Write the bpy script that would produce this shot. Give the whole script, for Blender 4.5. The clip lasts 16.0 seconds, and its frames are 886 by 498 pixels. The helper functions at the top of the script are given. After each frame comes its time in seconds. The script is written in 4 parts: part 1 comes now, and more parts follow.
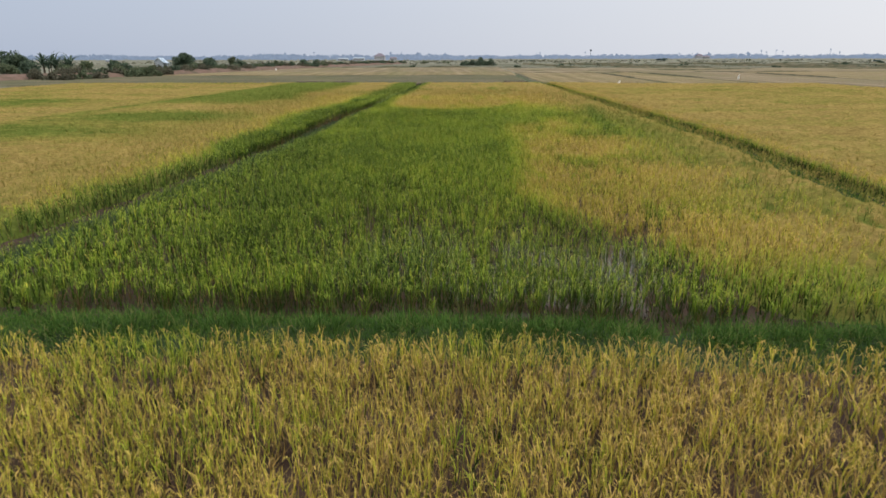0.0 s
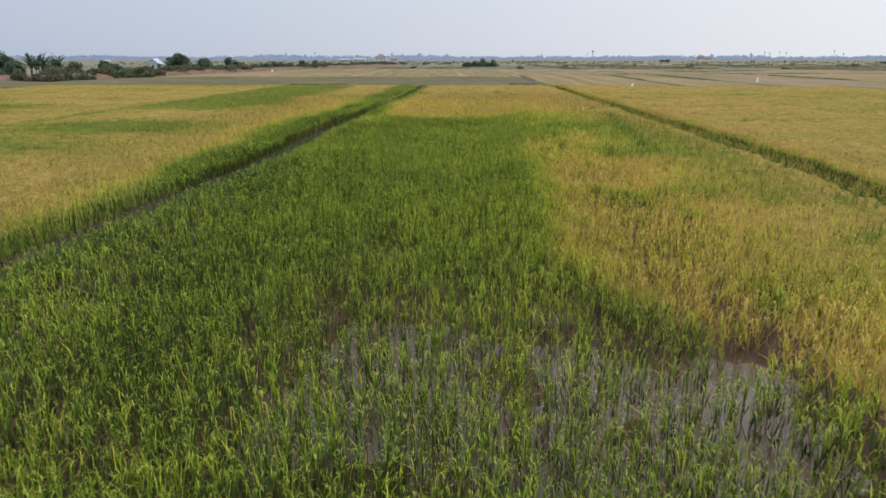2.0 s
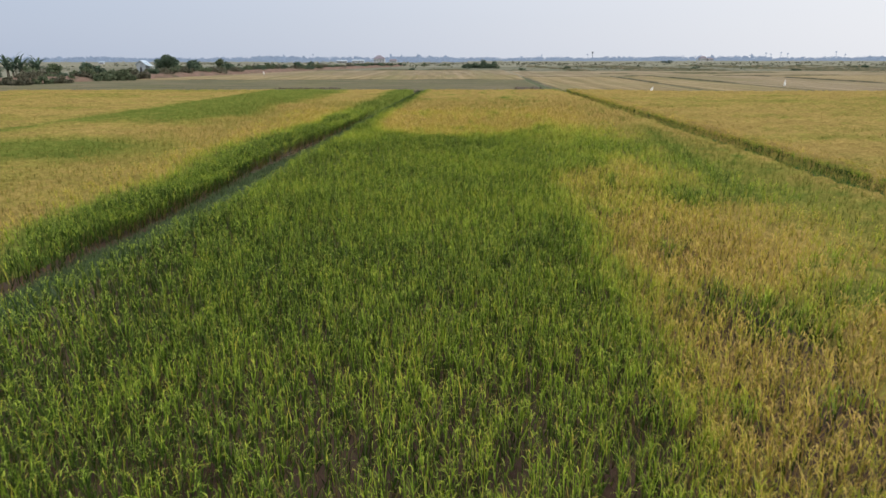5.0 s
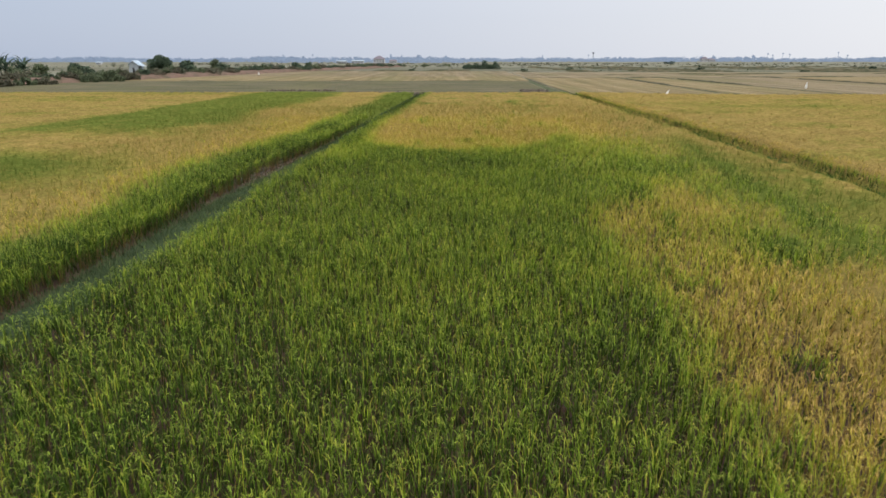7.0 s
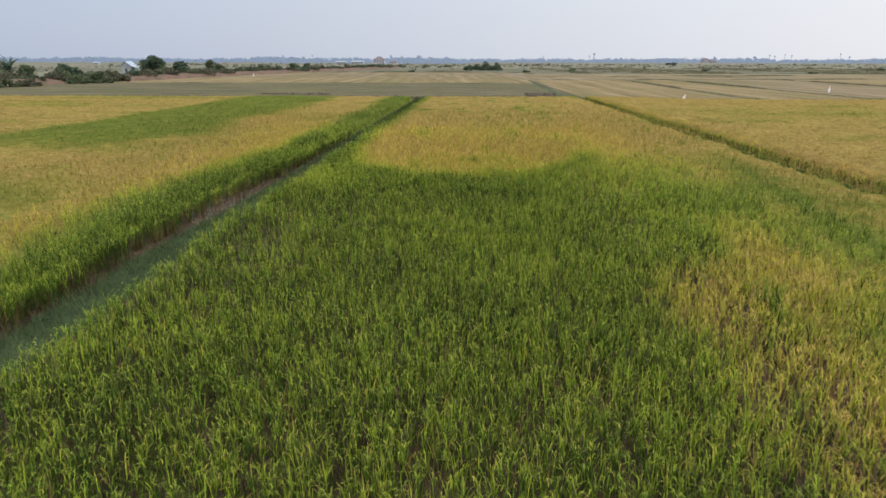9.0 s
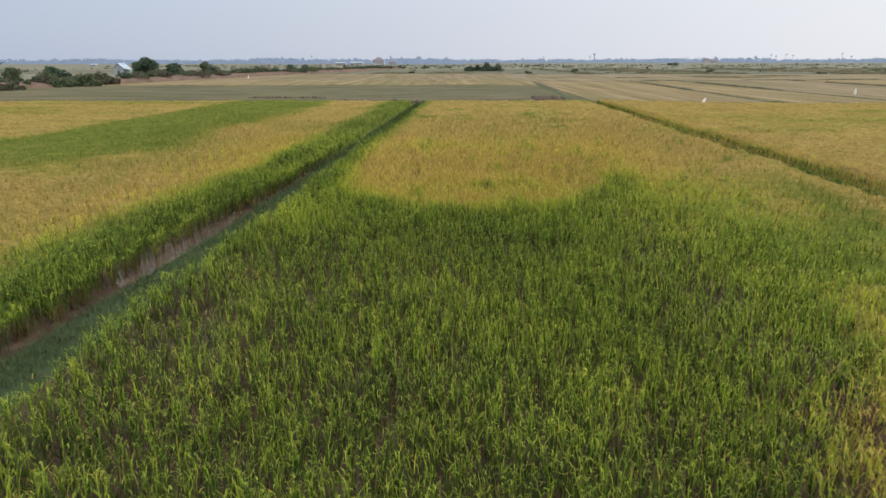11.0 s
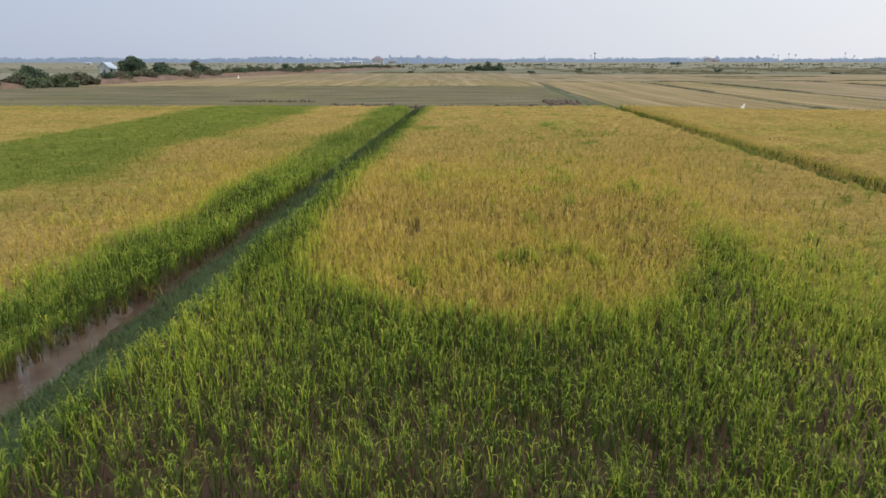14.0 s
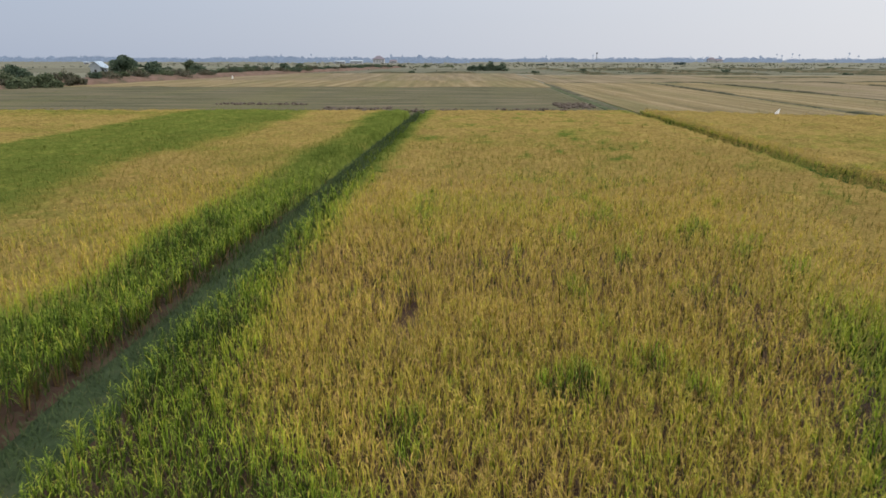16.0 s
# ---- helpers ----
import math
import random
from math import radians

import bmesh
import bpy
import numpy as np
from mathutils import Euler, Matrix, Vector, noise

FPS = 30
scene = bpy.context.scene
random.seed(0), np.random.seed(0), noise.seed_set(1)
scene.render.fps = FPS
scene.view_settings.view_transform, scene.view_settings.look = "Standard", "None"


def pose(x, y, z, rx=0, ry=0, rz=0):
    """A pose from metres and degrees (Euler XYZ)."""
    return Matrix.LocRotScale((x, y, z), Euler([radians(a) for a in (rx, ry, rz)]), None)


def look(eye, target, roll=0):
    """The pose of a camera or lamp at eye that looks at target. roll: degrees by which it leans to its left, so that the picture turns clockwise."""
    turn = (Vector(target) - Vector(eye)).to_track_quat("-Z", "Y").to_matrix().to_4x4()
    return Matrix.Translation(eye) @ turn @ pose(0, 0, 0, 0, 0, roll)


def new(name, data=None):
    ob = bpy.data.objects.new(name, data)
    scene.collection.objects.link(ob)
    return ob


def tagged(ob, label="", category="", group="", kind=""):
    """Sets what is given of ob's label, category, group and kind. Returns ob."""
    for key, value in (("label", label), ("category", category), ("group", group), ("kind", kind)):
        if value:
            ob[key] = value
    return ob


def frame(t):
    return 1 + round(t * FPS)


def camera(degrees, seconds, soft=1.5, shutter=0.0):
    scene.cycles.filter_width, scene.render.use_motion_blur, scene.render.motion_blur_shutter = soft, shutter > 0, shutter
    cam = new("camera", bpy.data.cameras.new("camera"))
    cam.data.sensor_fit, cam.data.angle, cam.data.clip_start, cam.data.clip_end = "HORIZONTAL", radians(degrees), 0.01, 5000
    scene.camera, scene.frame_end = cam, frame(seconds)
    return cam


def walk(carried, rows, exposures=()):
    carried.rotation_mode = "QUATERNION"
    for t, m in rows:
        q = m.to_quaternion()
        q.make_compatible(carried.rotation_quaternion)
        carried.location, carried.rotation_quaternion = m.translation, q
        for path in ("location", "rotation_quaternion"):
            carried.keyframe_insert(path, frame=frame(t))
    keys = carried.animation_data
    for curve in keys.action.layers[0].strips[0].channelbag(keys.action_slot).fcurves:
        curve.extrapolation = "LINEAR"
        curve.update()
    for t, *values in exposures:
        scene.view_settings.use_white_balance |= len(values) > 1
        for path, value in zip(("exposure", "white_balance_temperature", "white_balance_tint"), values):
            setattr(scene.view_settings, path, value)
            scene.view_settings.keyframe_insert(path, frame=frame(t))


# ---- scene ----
cam = camera(69.5, 16.0, soft=1.6, shutter=0.2)
PATH = [
    (0, (0.628, 3.810, 5.229), (0.636, 5.725, 4.652), -0.1),
    (0.5, (0.625, 5.606, 5.248), (0.631, 7.521, 4.672), -0.0),
    (1, (0.607, 7.400, 5.243), (0.613, 9.316, 4.668), -0.0),
    (1.5, (0.61, 9.193, 5.253), (0.615, 11.109, 4.678), -0.0),
    (2, (0.579, 10.906, 5.259), (0.584, 12.821, 4.685), -0.0),
    (2.5, (0.519, 12.573, 5.29), (0.525, 14.489, 4.716), -0.0),
    (3, (0.489, 14.269, 5.298), (0.495, 16.185, 4.725), -0.0),
    (3.5, (0.432, 15.950, 5.345), (0.439, 17.866, 4.771), -0.1),
    (4, (0.42, 17.631, 5.351), (0.427, 19.547, 4.778), -0.1),
    (6.5, (0.344, 25.895, 5.321), (0.351, 27.812, 4.751), -0.0),
    (7, (0.299, 27.470, 5.374), (0.306, 29.388, 4.804), -0.0),
    (7.5, (0.269, 29.029, 5.419), (0.275, 30.946, 4.85), -0.0),
    (8, (0.256, 30.547, 5.474), (0.262, 32.464, 4.905), 0.0),
    (8.5, (0.228, 32.110, 5.5), (0.234, 34.028, 4.931), 0.0),
    (9, (0.213, 33.671, 5.544), (0.22, 35.589, 4.976), 0.1),
    (11.5, (-0.112, 41.331, 5.667), (-0.106, 43.249, 5.101), -0.1),
    (12, (-0.158, 43.014, 5.678), (-0.152, 44.932, 5.112), -0.0),
    (12.5, (-0.196, 44.713, 5.71), (-0.19, 46.631, 5.144), 0.0),
    (13, (-0.235, 46.386, 5.736), (-0.23, 48.304, 5.17), -0.0),
    (13.5, (-0.291, 48.068, 5.75), (-0.284, 49.986, 5.182), -0.1),
    (14, (-0.333, 49.707, 5.782), (-0.325, 51.624, 5.213), -0.0),
    (14.5, (-0.338, 51.397, 5.765), (-0.333, 53.314, 5.196), -0.0),
    (15, (-0.372, 53.115, 5.777), (-0.367, 55.032, 5.208), -0.0),
    (15.5, (-0.396, 54.807, 5.785), (-0.392, 56.724, 5.215), -0.1),
    (16, (-0.456, 56.519, 5.791), (-0.451, 58.436, 5.221), 0.1),
]
walk(cam, [(t, look(eye, target, roll)) for t, eye, target, roll in PATH], [(0.0, -0.08), (1.5, 0.0), (13.5, 0.0), (15.0, -0.08), (16.0, -0.17)])

# ---- light: hazy overcast sky, a weak wide sun high on the right ----
SUN_UP, SUN_AZ = 38.0, 110.0  # degrees above the horizon; degrees from straight ahead towards the right
world = bpy.data.worlds.new("hazy_sky")
scene.world = world
world.use_nodes = True
wn, wl = world.node_tree.nodes, world.node_tree.links
wn.clear()
sky = wn.new("ShaderNodeTexSky")
sky.sky_type, sky.sun_disc = "NISHITA", False
sky.sun_elevation, sky.sun_rotation = radians(SUN_UP), radians(SUN_AZ)
sky.air_density, sky.dust_density, sky.ozone_density = 1.0, 2.0, 2.5
# a thin even layer of high cloud over the clear sky, brighter round the sun's side
coord = wn.new("ShaderNodeTexCoord")
side = wn.new("ShaderNodeVectorMath")
side.operation = "DOT_PRODUCT"
side.inputs[1].default_value = (math.sin(radians(SUN_AZ)), math.cos(radians(SUN_AZ)), 0.35)
wl.new(coord.outputs["Generated"], side.inputs[0])
spread_ = wn.new("ShaderNodeMapRange")
spread_.inputs["From Min"].default_value, spread_.inputs["From Max"].default_value = -0.92, 0.5
wl.new(side.outputs["Value"], spread_.inputs["Value"])
cloud = wn.new("ShaderNodeValToRGB")
cloud.color_ramp.elements[0].position, cloud.color_ramp.elements[0].color = 0.0, (4.7, 5.45, 7.0, 1)
cloud.color_ramp.elements[1].position, cloud.color_ramp.elements[1].color = 1.0, (9.9, 9.9, 10.2, 1)
wl.new(spread_.outputs[0], cloud.inputs[0])
split = wn.new("ShaderNodeSeparateXYZ")
wl.new(coord.outputs["Generated"], split.inputs[0])
up = wn.new("ShaderNodeValToRGB")
up.color_ramp.elements[0].position, up.color_ramp.elements[0].color = 0.06, (1, 1, 1, 1)
up.color_ramp.elements[1].position, up.color_ramp.elements[1].color = 1.0, (1.78, 1.7, 1.6, 1)
wl.new(split.outputs["Z"], up.inputs[0])
dome = wn.new("ShaderNodeVectorMath")
dome.operation = "MULTIPLY"
wl.new(cloud.outputs[0], dome.inputs[0])
wl.new(up.outputs[0], dome.inputs[1])
veil = wn.new("ShaderNodeMixRGB")
veil.inputs[0].default_value = 0.88
wl.new(sky.outputs[0], veil.inputs[1])
wl.new(dome.outputs[0], veil.inputs[2])
back = wn.new("ShaderNodeBackground")
back.inputs["Strength"].default_value = 0.1
wl.new(veil.outputs[0], back.inputs["Color"])
wl.new(back.outputs[0], wn.new("ShaderNodeOutputWorld").inputs["Surface"])

sun = new("sun", bpy.data.lights.new("sun", "SUN"))
sun.data.energy, sun.data.angle, sun.data.color = 1.5, radians(14), (1.0, 0.95, 0.88)
sx, sy, sz = math.sin(radians(SUN_AZ)), math.cos(radians(SUN_AZ)), math.tan(radians(SUN_UP))
sun.matrix_world = look((60 * sx, 60 * sy, 60 * sz), (0, 0, 0))


# ---- materials ----
class Nodes:
    """A node material with a Principled shader, world-sized coordinates and short calls to build it."""

    def __init__(self, name, rough=0.8, spec=0.3):
        self.m = bpy.data.materials.new(name)
        self.m.use_nodes = True
        self.t = self.m.node_tree
        self.n, self.l = self.t.nodes, self.t.links
        self.p = self.n["Principled BSDF"]
        self.out = self.n["Material Output"]
        self.p.inputs["Roughness"].default_value = rough
        self.p.inputs["Specular IOR Level"].default_value = spec
        self.c = self.n.new("ShaderNodeTexCoord").outputs["Object"]

    def scaled(self, sc):
        mp = self.n.new("ShaderNodeMapping")
        mp.inputs["Scale"].default_value = sc if isinstance(sc, tuple) else (sc, sc, sc)
        self.l.new(self.c, mp.inputs["Vector"])
        return mp.outputs[0]

    def noise(self, sc, detail=4.0, rough=0.6):
        nt = self.n.new("ShaderNodeTexNoise")
        nt.inputs["Scale"].default_value = 1.0
        nt.inputs["Detail"].default_value, nt.inputs["Roughness"].default_value = detail, rough
        self.l.new(self.scaled(sc), nt.inputs["Vector"])
        return nt.outputs["Fac"]

    def ramp(self, fac, stops):
        r = self.n.new("ShaderNodeValToRGB")
        e = r.color_ramp.elements
        while len(e) < len(stops):
            e.new(0.5)
        for k, (pos, col) in zip(e, stops):
            k.position, k.color = pos, (*col, 1)
        self.l.new(fac, r.inputs[0])
        return r.outputs[0]

    def mix(self, a, b, fac, mode="MIX"):
        m = self.n.new("ShaderNodeMixRGB")
        m.blend_type = mode
        for sock, v in zip(m.inputs, (fac, a, b)):
            if isinstance(v, (int, float)):
                sock.default_value = v
            elif isinstance(v, tuple):
                sock.default_value = (*v, 1)
            else:
                self.l.new(v, sock)
        return m.outputs[0]

    def attr(self, name):
        a = self.n.new("ShaderNodeAttribute")
        a.attribute_name = name
        return a.outputs["Fac"]

    def islands(self):
        return self.n.new("ShaderNodeNewGeometry").outputs["Random Per Island"]

    def objects(self):
        return self.n.new("ShaderNodeObjectInfo").outputs["Random"]

    def colour(self, c):
        if isinstance(c, tuple):
            self.p.inputs["Base Color"].default_value = (*c, 1)
        else:
            self.l.new(c, self.p.inputs["Base Color"])
        return self

    def roughness(self, f):
        self.l.new(f, self.p.inputs["Roughness"])
        return self

    def bump(self, h, strength=0.4, dist=0.05):
        b = self.n.new("ShaderNodeBump")
        b.inputs["Strength"].default_value, b.inputs["Distance"].default_value = strength, dist
        self.l.new(h, b.inputs["Height"])
        self.l.new(b.outputs[0], self.p.inputs["Normal"])
        return self

    def leafy(self, col, share=0.35):
        """Thin leaves let part of the light through."""
        tr = self.n.new("ShaderNodeBsdfTranslucent")
        self.l.new(col, tr.inputs["Color"])
        mx = self.n.new("ShaderNodeMixShader")
        mx.inputs[0].default_value = share
        self.l.new(self.p.outputs[0], mx.inputs[1])
        self.l.new(tr.outputs[0], mx.inputs[2])
        self.l.new(mx.outputs[0], self.out.inputs["Surface"])
        return self


def rice_material(name, stops, shine=0.14, pieces=True, spread=1.0):
    k = Nodes(name, 0.55, shine)
    col = k.ramp(k.attr("ripe"), stops)
    col = k.mix(col, k.ramp(k.noise(0.35, 3), [(0.3, (0.78, 0.8, 0.8)), (0.7, (1.15, 1.15, 1.1))]), 0.6, "MULTIPLY")
    col = k.mix(col, k.ramp(k.noise(1.8, 4, 0.65), [(0.35, (0.72, 0.74, 0.7)), (0.65, (1.15, 1.15, 1.15))]), 0.6, "MULTIPLY")
    col = k.mix(col, k.ramp(k.noise(7.0, 4, 0.7), [(0.3, (0.62, 0.64, 0.62)), (0.7, (1.2, 1.2, 1.2))]), 0.6, "MULTIPLY")
    if pieces:
        col = k.mix(col, k.ramp(k.islands(), [(0.0, (0.6, 0.62, 0.62)), (0.5, (1.0, 1.0, 1.0)), (1.0, (1.3, 1.28, 1.2))]), spread, "MULTIPLY")
    else:
        col = k.mix(col, k.ramp(k.noise(5.0, 6, 0.75), [(0.38, (0.78, 0.79, 0.78)), (0.62, (1.28, 1.28, 1.28))]), 0.9, "MULTIPLY")
        k.bump(k.noise(5.0, 6, 0.75), 0.6, 0.2)
    return k.colour(col).leafy(col, 0.2).m


def grass_material(name="bund_grass", grey=0.0):
    k = Nodes(name, 0.7, 0.06)
    col = k.ramp(k.islands(), [(0.0, (0.035, 0.09, 0.02)), (0.5, (0.07, 0.15, 0.028)), (0.85, (0.115, 0.2, 0.04)), (1.0, (0.22, 0.21, 0.08))])
    col = k.mix(col, k.ramp(k.noise(1.1, 3), [(0.3, (0.6, 0.65, 0.6)), (0.7, (1.2, 1.15, 1.1))]), 0.8, "MULTIPLY")
    col = k.mix(col, (0.072, 0.085, 0.058), grey)
    return k.colour(col).leafy(col, 0.25).m


def mud_material():
    k = Nodes("wet_mud", 0.6, 0.12)
    n = k.noise(1.3, 6)
    near = k.ramp(n, [(0.3, (0.042, 0.026, 0.019)), (0.55, (0.072, 0.046, 0.033)), (0.8, (0.115, 0.077, 0.056))])
    far = k.ramp(k.noise((0.004, 0.02, 0.01), 5), [(0.3, (0.14, 0.152, 0.105)), (0.5, (0.17, 0.172, 0.118)), (0.62, (0.2, 0.185, 0.128)), (0.75, (0.13, 0.152, 0.105))])
    k.colour(k.mix(near, far, k.attr("outer")))
    k.roughness(k.ramp(k.noise(0.7, 4), [(0.4, (0.58,) * 3), (0.6, (0.9,) * 3)]))
    return k.bump(k.noise(9, 5), 0.5, 0.04).m


def water_material():
    k = Nodes("muddy_water", 0.04, 0.5)
    k.colour(k.ramp(k.noise(1.2, 4), [(0.35, (0.075, 0.053, 0.041)), (0.65, (0.125, 0.092, 0.072))]))
    k.roughness(k.ramp(k.noise(2.2, 5), [(0.45, (0.02,) * 3), (0.68, (0.3,) * 3)]))
    return k.bump(k.noise(3, 2), 0.05, 0.02).m


def soil_material(name, stops, sc, bump=0.6, olive=0.0):
    k = Nodes(name, 0.9, 0.1)
    col = k.ramp(k.noise(sc, 6), stops)
    if olive:
        # regrowth in long strips and patches
        where = k.ramp(k.noise((0.09, 0.012, 1), 4), [(0.48, (0.0,) * 3), (0.62, (olive,) * 3)])
        col = k.mix(col, (0.15, 0.145, 0.06), where)
    col = k.mix(col, k.ramp(k.noise(3.5, 4), [(0.3, (0.75, 0.75, 0.75)), (0.7, (1.2, 1.2, 1.2))]), 0.7, "MULTIPLY")
    return k.colour(col).bump(k.noise(6, 5), bump, 0.08).m


def plain(name, c, rough=0.7, metal=0.0, wear=0.25, sc=2.0):
    k = Nodes(name, rough)
    k.p.inputs["Metallic"].default_value = metal
    dark = tuple(v * 0.65 for v in c)
    return k.colour(k.mix(c, dark, k.mix((0, 0, 0), (1, 1, 1), k.ramp(k.noise(sc, 5), [(0.4, (0, 0, 0)), (0.75, (wear,) * 3)])))).m


def foliage(name, stops):
    k = Nodes(name, 0.6, 0.2)
    col = k.ramp(k.islands(), stops)
    return k.colour(col).leafy(col, 0.42).m


def haze_glow(name, c):
    """Woods a kilometre and more away: haze painted in as an even pale blue glow."""
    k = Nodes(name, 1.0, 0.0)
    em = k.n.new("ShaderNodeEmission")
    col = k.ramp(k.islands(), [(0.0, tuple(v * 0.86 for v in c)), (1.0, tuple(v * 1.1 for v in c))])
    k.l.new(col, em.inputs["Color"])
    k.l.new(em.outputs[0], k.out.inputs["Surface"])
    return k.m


# Both ends of the leaf tones are darkened to carry shade inside the stand.
LEAF_AND_SHADE_TONES = [(0.0, (0.024, 0.05, 0.01)), (0.07, (0.06, 0.11, 0.015)), (0.17, (0.275, 0.395, 0.035)), (0.28, (0.42, 0.465, 0.048)), (0.45, (0.565, 0.46, 0.075)), (0.62, (0.73, 0.5, 0.15)), (0.8, (0.42, 0.29, 0.1)), (1.0, (0.065, 0.046, 0.03))]
HEAD_TONES = [(0.0, (0.24, 0.34, 0.05)), (0.16, (0.31, 0.4, 0.055)), (0.3, (0.43, 0.45, 0.068)), (0.5, (0.53, 0.39, 0.1)), (0.7, (0.52, 0.35, 0.12)), (1.0, (0.34, 0.23, 0.1))]
RICE, HEAD = rice_material("rice_leaf", LEAF_AND_SHADE_TONES), rice_material("rice_head", HEAD_TONES)
# Darker copies of the rice colours: far stand's own shade put into the colour.
SHADED_CANOPY_TONES = [(0.0, (0.07, 0.105, 0.02)), (0.2, (0.148, 0.182, 0.04)), (0.42, (0.25, 0.228, 0.06)), (0.62, (0.355, 0.26, 0.09)), (1.0, (0.2, 0.14, 0.05))]
CANOPY = rice_material("rice_canopy_shaded", [(p, tuple(1.08 * c for c in col)) for p, col in SHADED_CANOPY_TONES], 0.0, False)
SHADED_FAR_RICE = rice_material("far_rice_shaded", [(p, tuple(1.22 * c for c in col)) for p, col in SHADED_CANOPY_TONES], 0.0, spread=0.25)
GREYGRASS = grass_material("creeping_grass", 0.6)
GRASS, MUD, WATER = grass_material(), mud_material(), water_material()
STUBBLE = foliage("stubble_straw", [(0.0, (0.2, 0.16, 0.07)), (0.6, (0.3, 0.23, 0.11)), (1.0, (0.38, 0.3, 0.16))])
DRYGRASS = foliage("dry_grass", [(0.0, (0.09, 0.1, 0.045)), (0.6, (0.14, 0.135, 0.07)), (1.0, (0.2, 0.175, 0.1))])
WEEDS = soil_material("bank_weeds", [(0.36, (0.06, 0.068, 0.042)), (0.5, (0.1, 0.1, 0.06)), (0.66, (0.18, 0.15, 0.1))], 0.3)
TURF = soil_material("bank_turf", [(0.3, (0.03, 0.05, 0.024)), (0.6, (0.05, 0.075, 0.034)), (0.85, (0.085, 0.085, 0.055))], 1.5)
FALLOW = soil_material("fallow_weeds", [(0.34, (0.075, 0.08, 0.042)), (0.5, (0.118, 0.112, 0.062)), (0.66, (0.17, 0.145, 0.092))], (0.06, 0.3, 1), olive=0.35)
STRAW = soil_material("straw_stubble", [(0.34, (0.15, 0.125, 0.06)), (0.5, (0.23, 0.182, 0.092)), (0.66, (0.32, 0.255, 0.15))], (0.5, 0.02, 1), olive=0.7)
PINKSTRAW = soil_material("cut_stubble", [(0.34, (0.15, 0.124, 0.074)), (0.5, (0.22, 0.178, 0.108)), (0.66, (0.29, 0.235, 0.15))], (0.35, 0.02, 1), olive=0.5)
MEADOW = soil_material("rough_meadow", [(0.36, (0.1, 0.118, 0.078)), (0.5, (0.14, 0.145, 0.1)), (0.64, (0.19, 0.17, 0.125))], (0.02, 0.09, 1))
VERGE = soil_material("verge_grass", [(0.36, (0.05, 0.07, 0.03)), (0.5, (0.075, 0.098, 0.045)), (0.64, (0.12, 0.125, 0.07))], 0.4)
REDSOIL = soil_material("red_bank_soil", [(0.3, (0.095, 0.085, 0.055)), (0.5, (0.16, 0.11, 0.085)), (0.7, (0.22, 0.145, 0.12))], 0.4)
CLOD = soil_material("grey_clod", [(0.3, (0.055, 0.044, 0.035)), (0.7, (0.19, 0.16, 0.13))], 2.0)
BARK = soil_material("bark", [(0.3, (0.08, 0.06, 0.045)), (0.7, (0.19, 0.15, 0.11))], 3.0)
LEAF_DARK = foliage("dark_leaf", [(0.0, (0.055, 0.088, 0.062)), (0.6, (0.092, 0.135, 0.088)), (1.0, (0.14, 0.185, 0.115))])
LEAF_MID = foliage("shrub_leaf", [(0.0, (0.075, 0.105, 0.062)), (0.6, (0.125, 0.16, 0.09)), (1.0, (0.19, 0.22, 0.125))])
LEAF_DRY = foliage("dry_shrub_leaf", [(0.0, (0.085, 0.09, 0.065)), (0.6, (0.13, 0.13, 0.088)), (1.0, (0.19, 0.175, 0.12))])
# far woods and palms glow pale blue in place of haze
FAR_HAZE = haze_glow("far_haze_glow", (0.255, 0.325, 0.445))
SCRUB = foliage("plain_scrub", [(0.0, (0.12, 0.138, 0.1)), (0.6, (0.155, 0.165, 0.12)), (1.0, (0.2, 0.19, 0.14))])
# far bushes: haze put into the leaf colour as blue-grey
MID_LEAF = foliage("hazy_leaf", [(0.0, (0.1, 0.14, 0.13)), (1.0, (0.17, 0.22, 0.2))])
ROOF_WHITE, WALL_GREY = plain("white_metal_roof", (0.52, 0.62, 0.72), 0.5, 0.1, 0.5, 0.8), plain("pale_metal_wall", (0.36, 0.4, 0.43), 0.55, 0.2, 0.6, 0.9)
# far houses and tower: haze put into the base colours, muted and bluish
ROOF_RED, WALL_WHITE = plain("haze_muted_red_roof", (0.2, 0.18, 0.21), 0.8), plain("far_white_wall", (0.44, 0.45, 0.47), 0.8)
ROOF_BLUE = plain("far_blue_roof", (0.36, 0.43, 0.5), 0.7)
FAR_STEEL = plain("far_steel", (0.2, 0.22, 0.26), 0.8)
CLOTH = plain("white_plastic", (0.8, 0.8, 0.78), 0.6)
STICK = plain("grey_stick", (0.25, 0.19, 0.13), 0.9)
DARK = plain("dark_opening", (0.04, 0.04, 0.045), 0.8)


# ---- plan ----
def poly(points, at):
    """A line through the points, read at the given places along its first coordinate."""
    p = np.array(points, float)
    return np.interp(at, p[:, 0], p[:, 1])


L_BUND = [(-40, -14.55), (16, -11.35), (21.5, -10.45), (30, -9.45), (41, -8.3), (52, -7.8), (60, -6.95), (70, -6.25), (82, -5.65), (100, -4.55), (125, -2.95)]
R_BUND = [(-40, 12.7), (16, 15.2), (26, 16.05), (44, 17.55), (65, 18.2), (80, 18.6), (100, 19.1), (127, 19.7)]
X_BUND = [(-90, 18.5), (-12, 15.3), (-4, 15.1), (1, 14.9), (5, 14.5), (9, 14.3), (17, 14.1), (90, 12.5)]
END_Y = 125.5
BACK = 0.8  # the near part of the plan lies this much farther back


def lattice(i, j, seed):
    v = np.sin(i * 127.1 + j * 311.7 + seed * 74.7) * 43758.5453
    return v - np.floor(v)


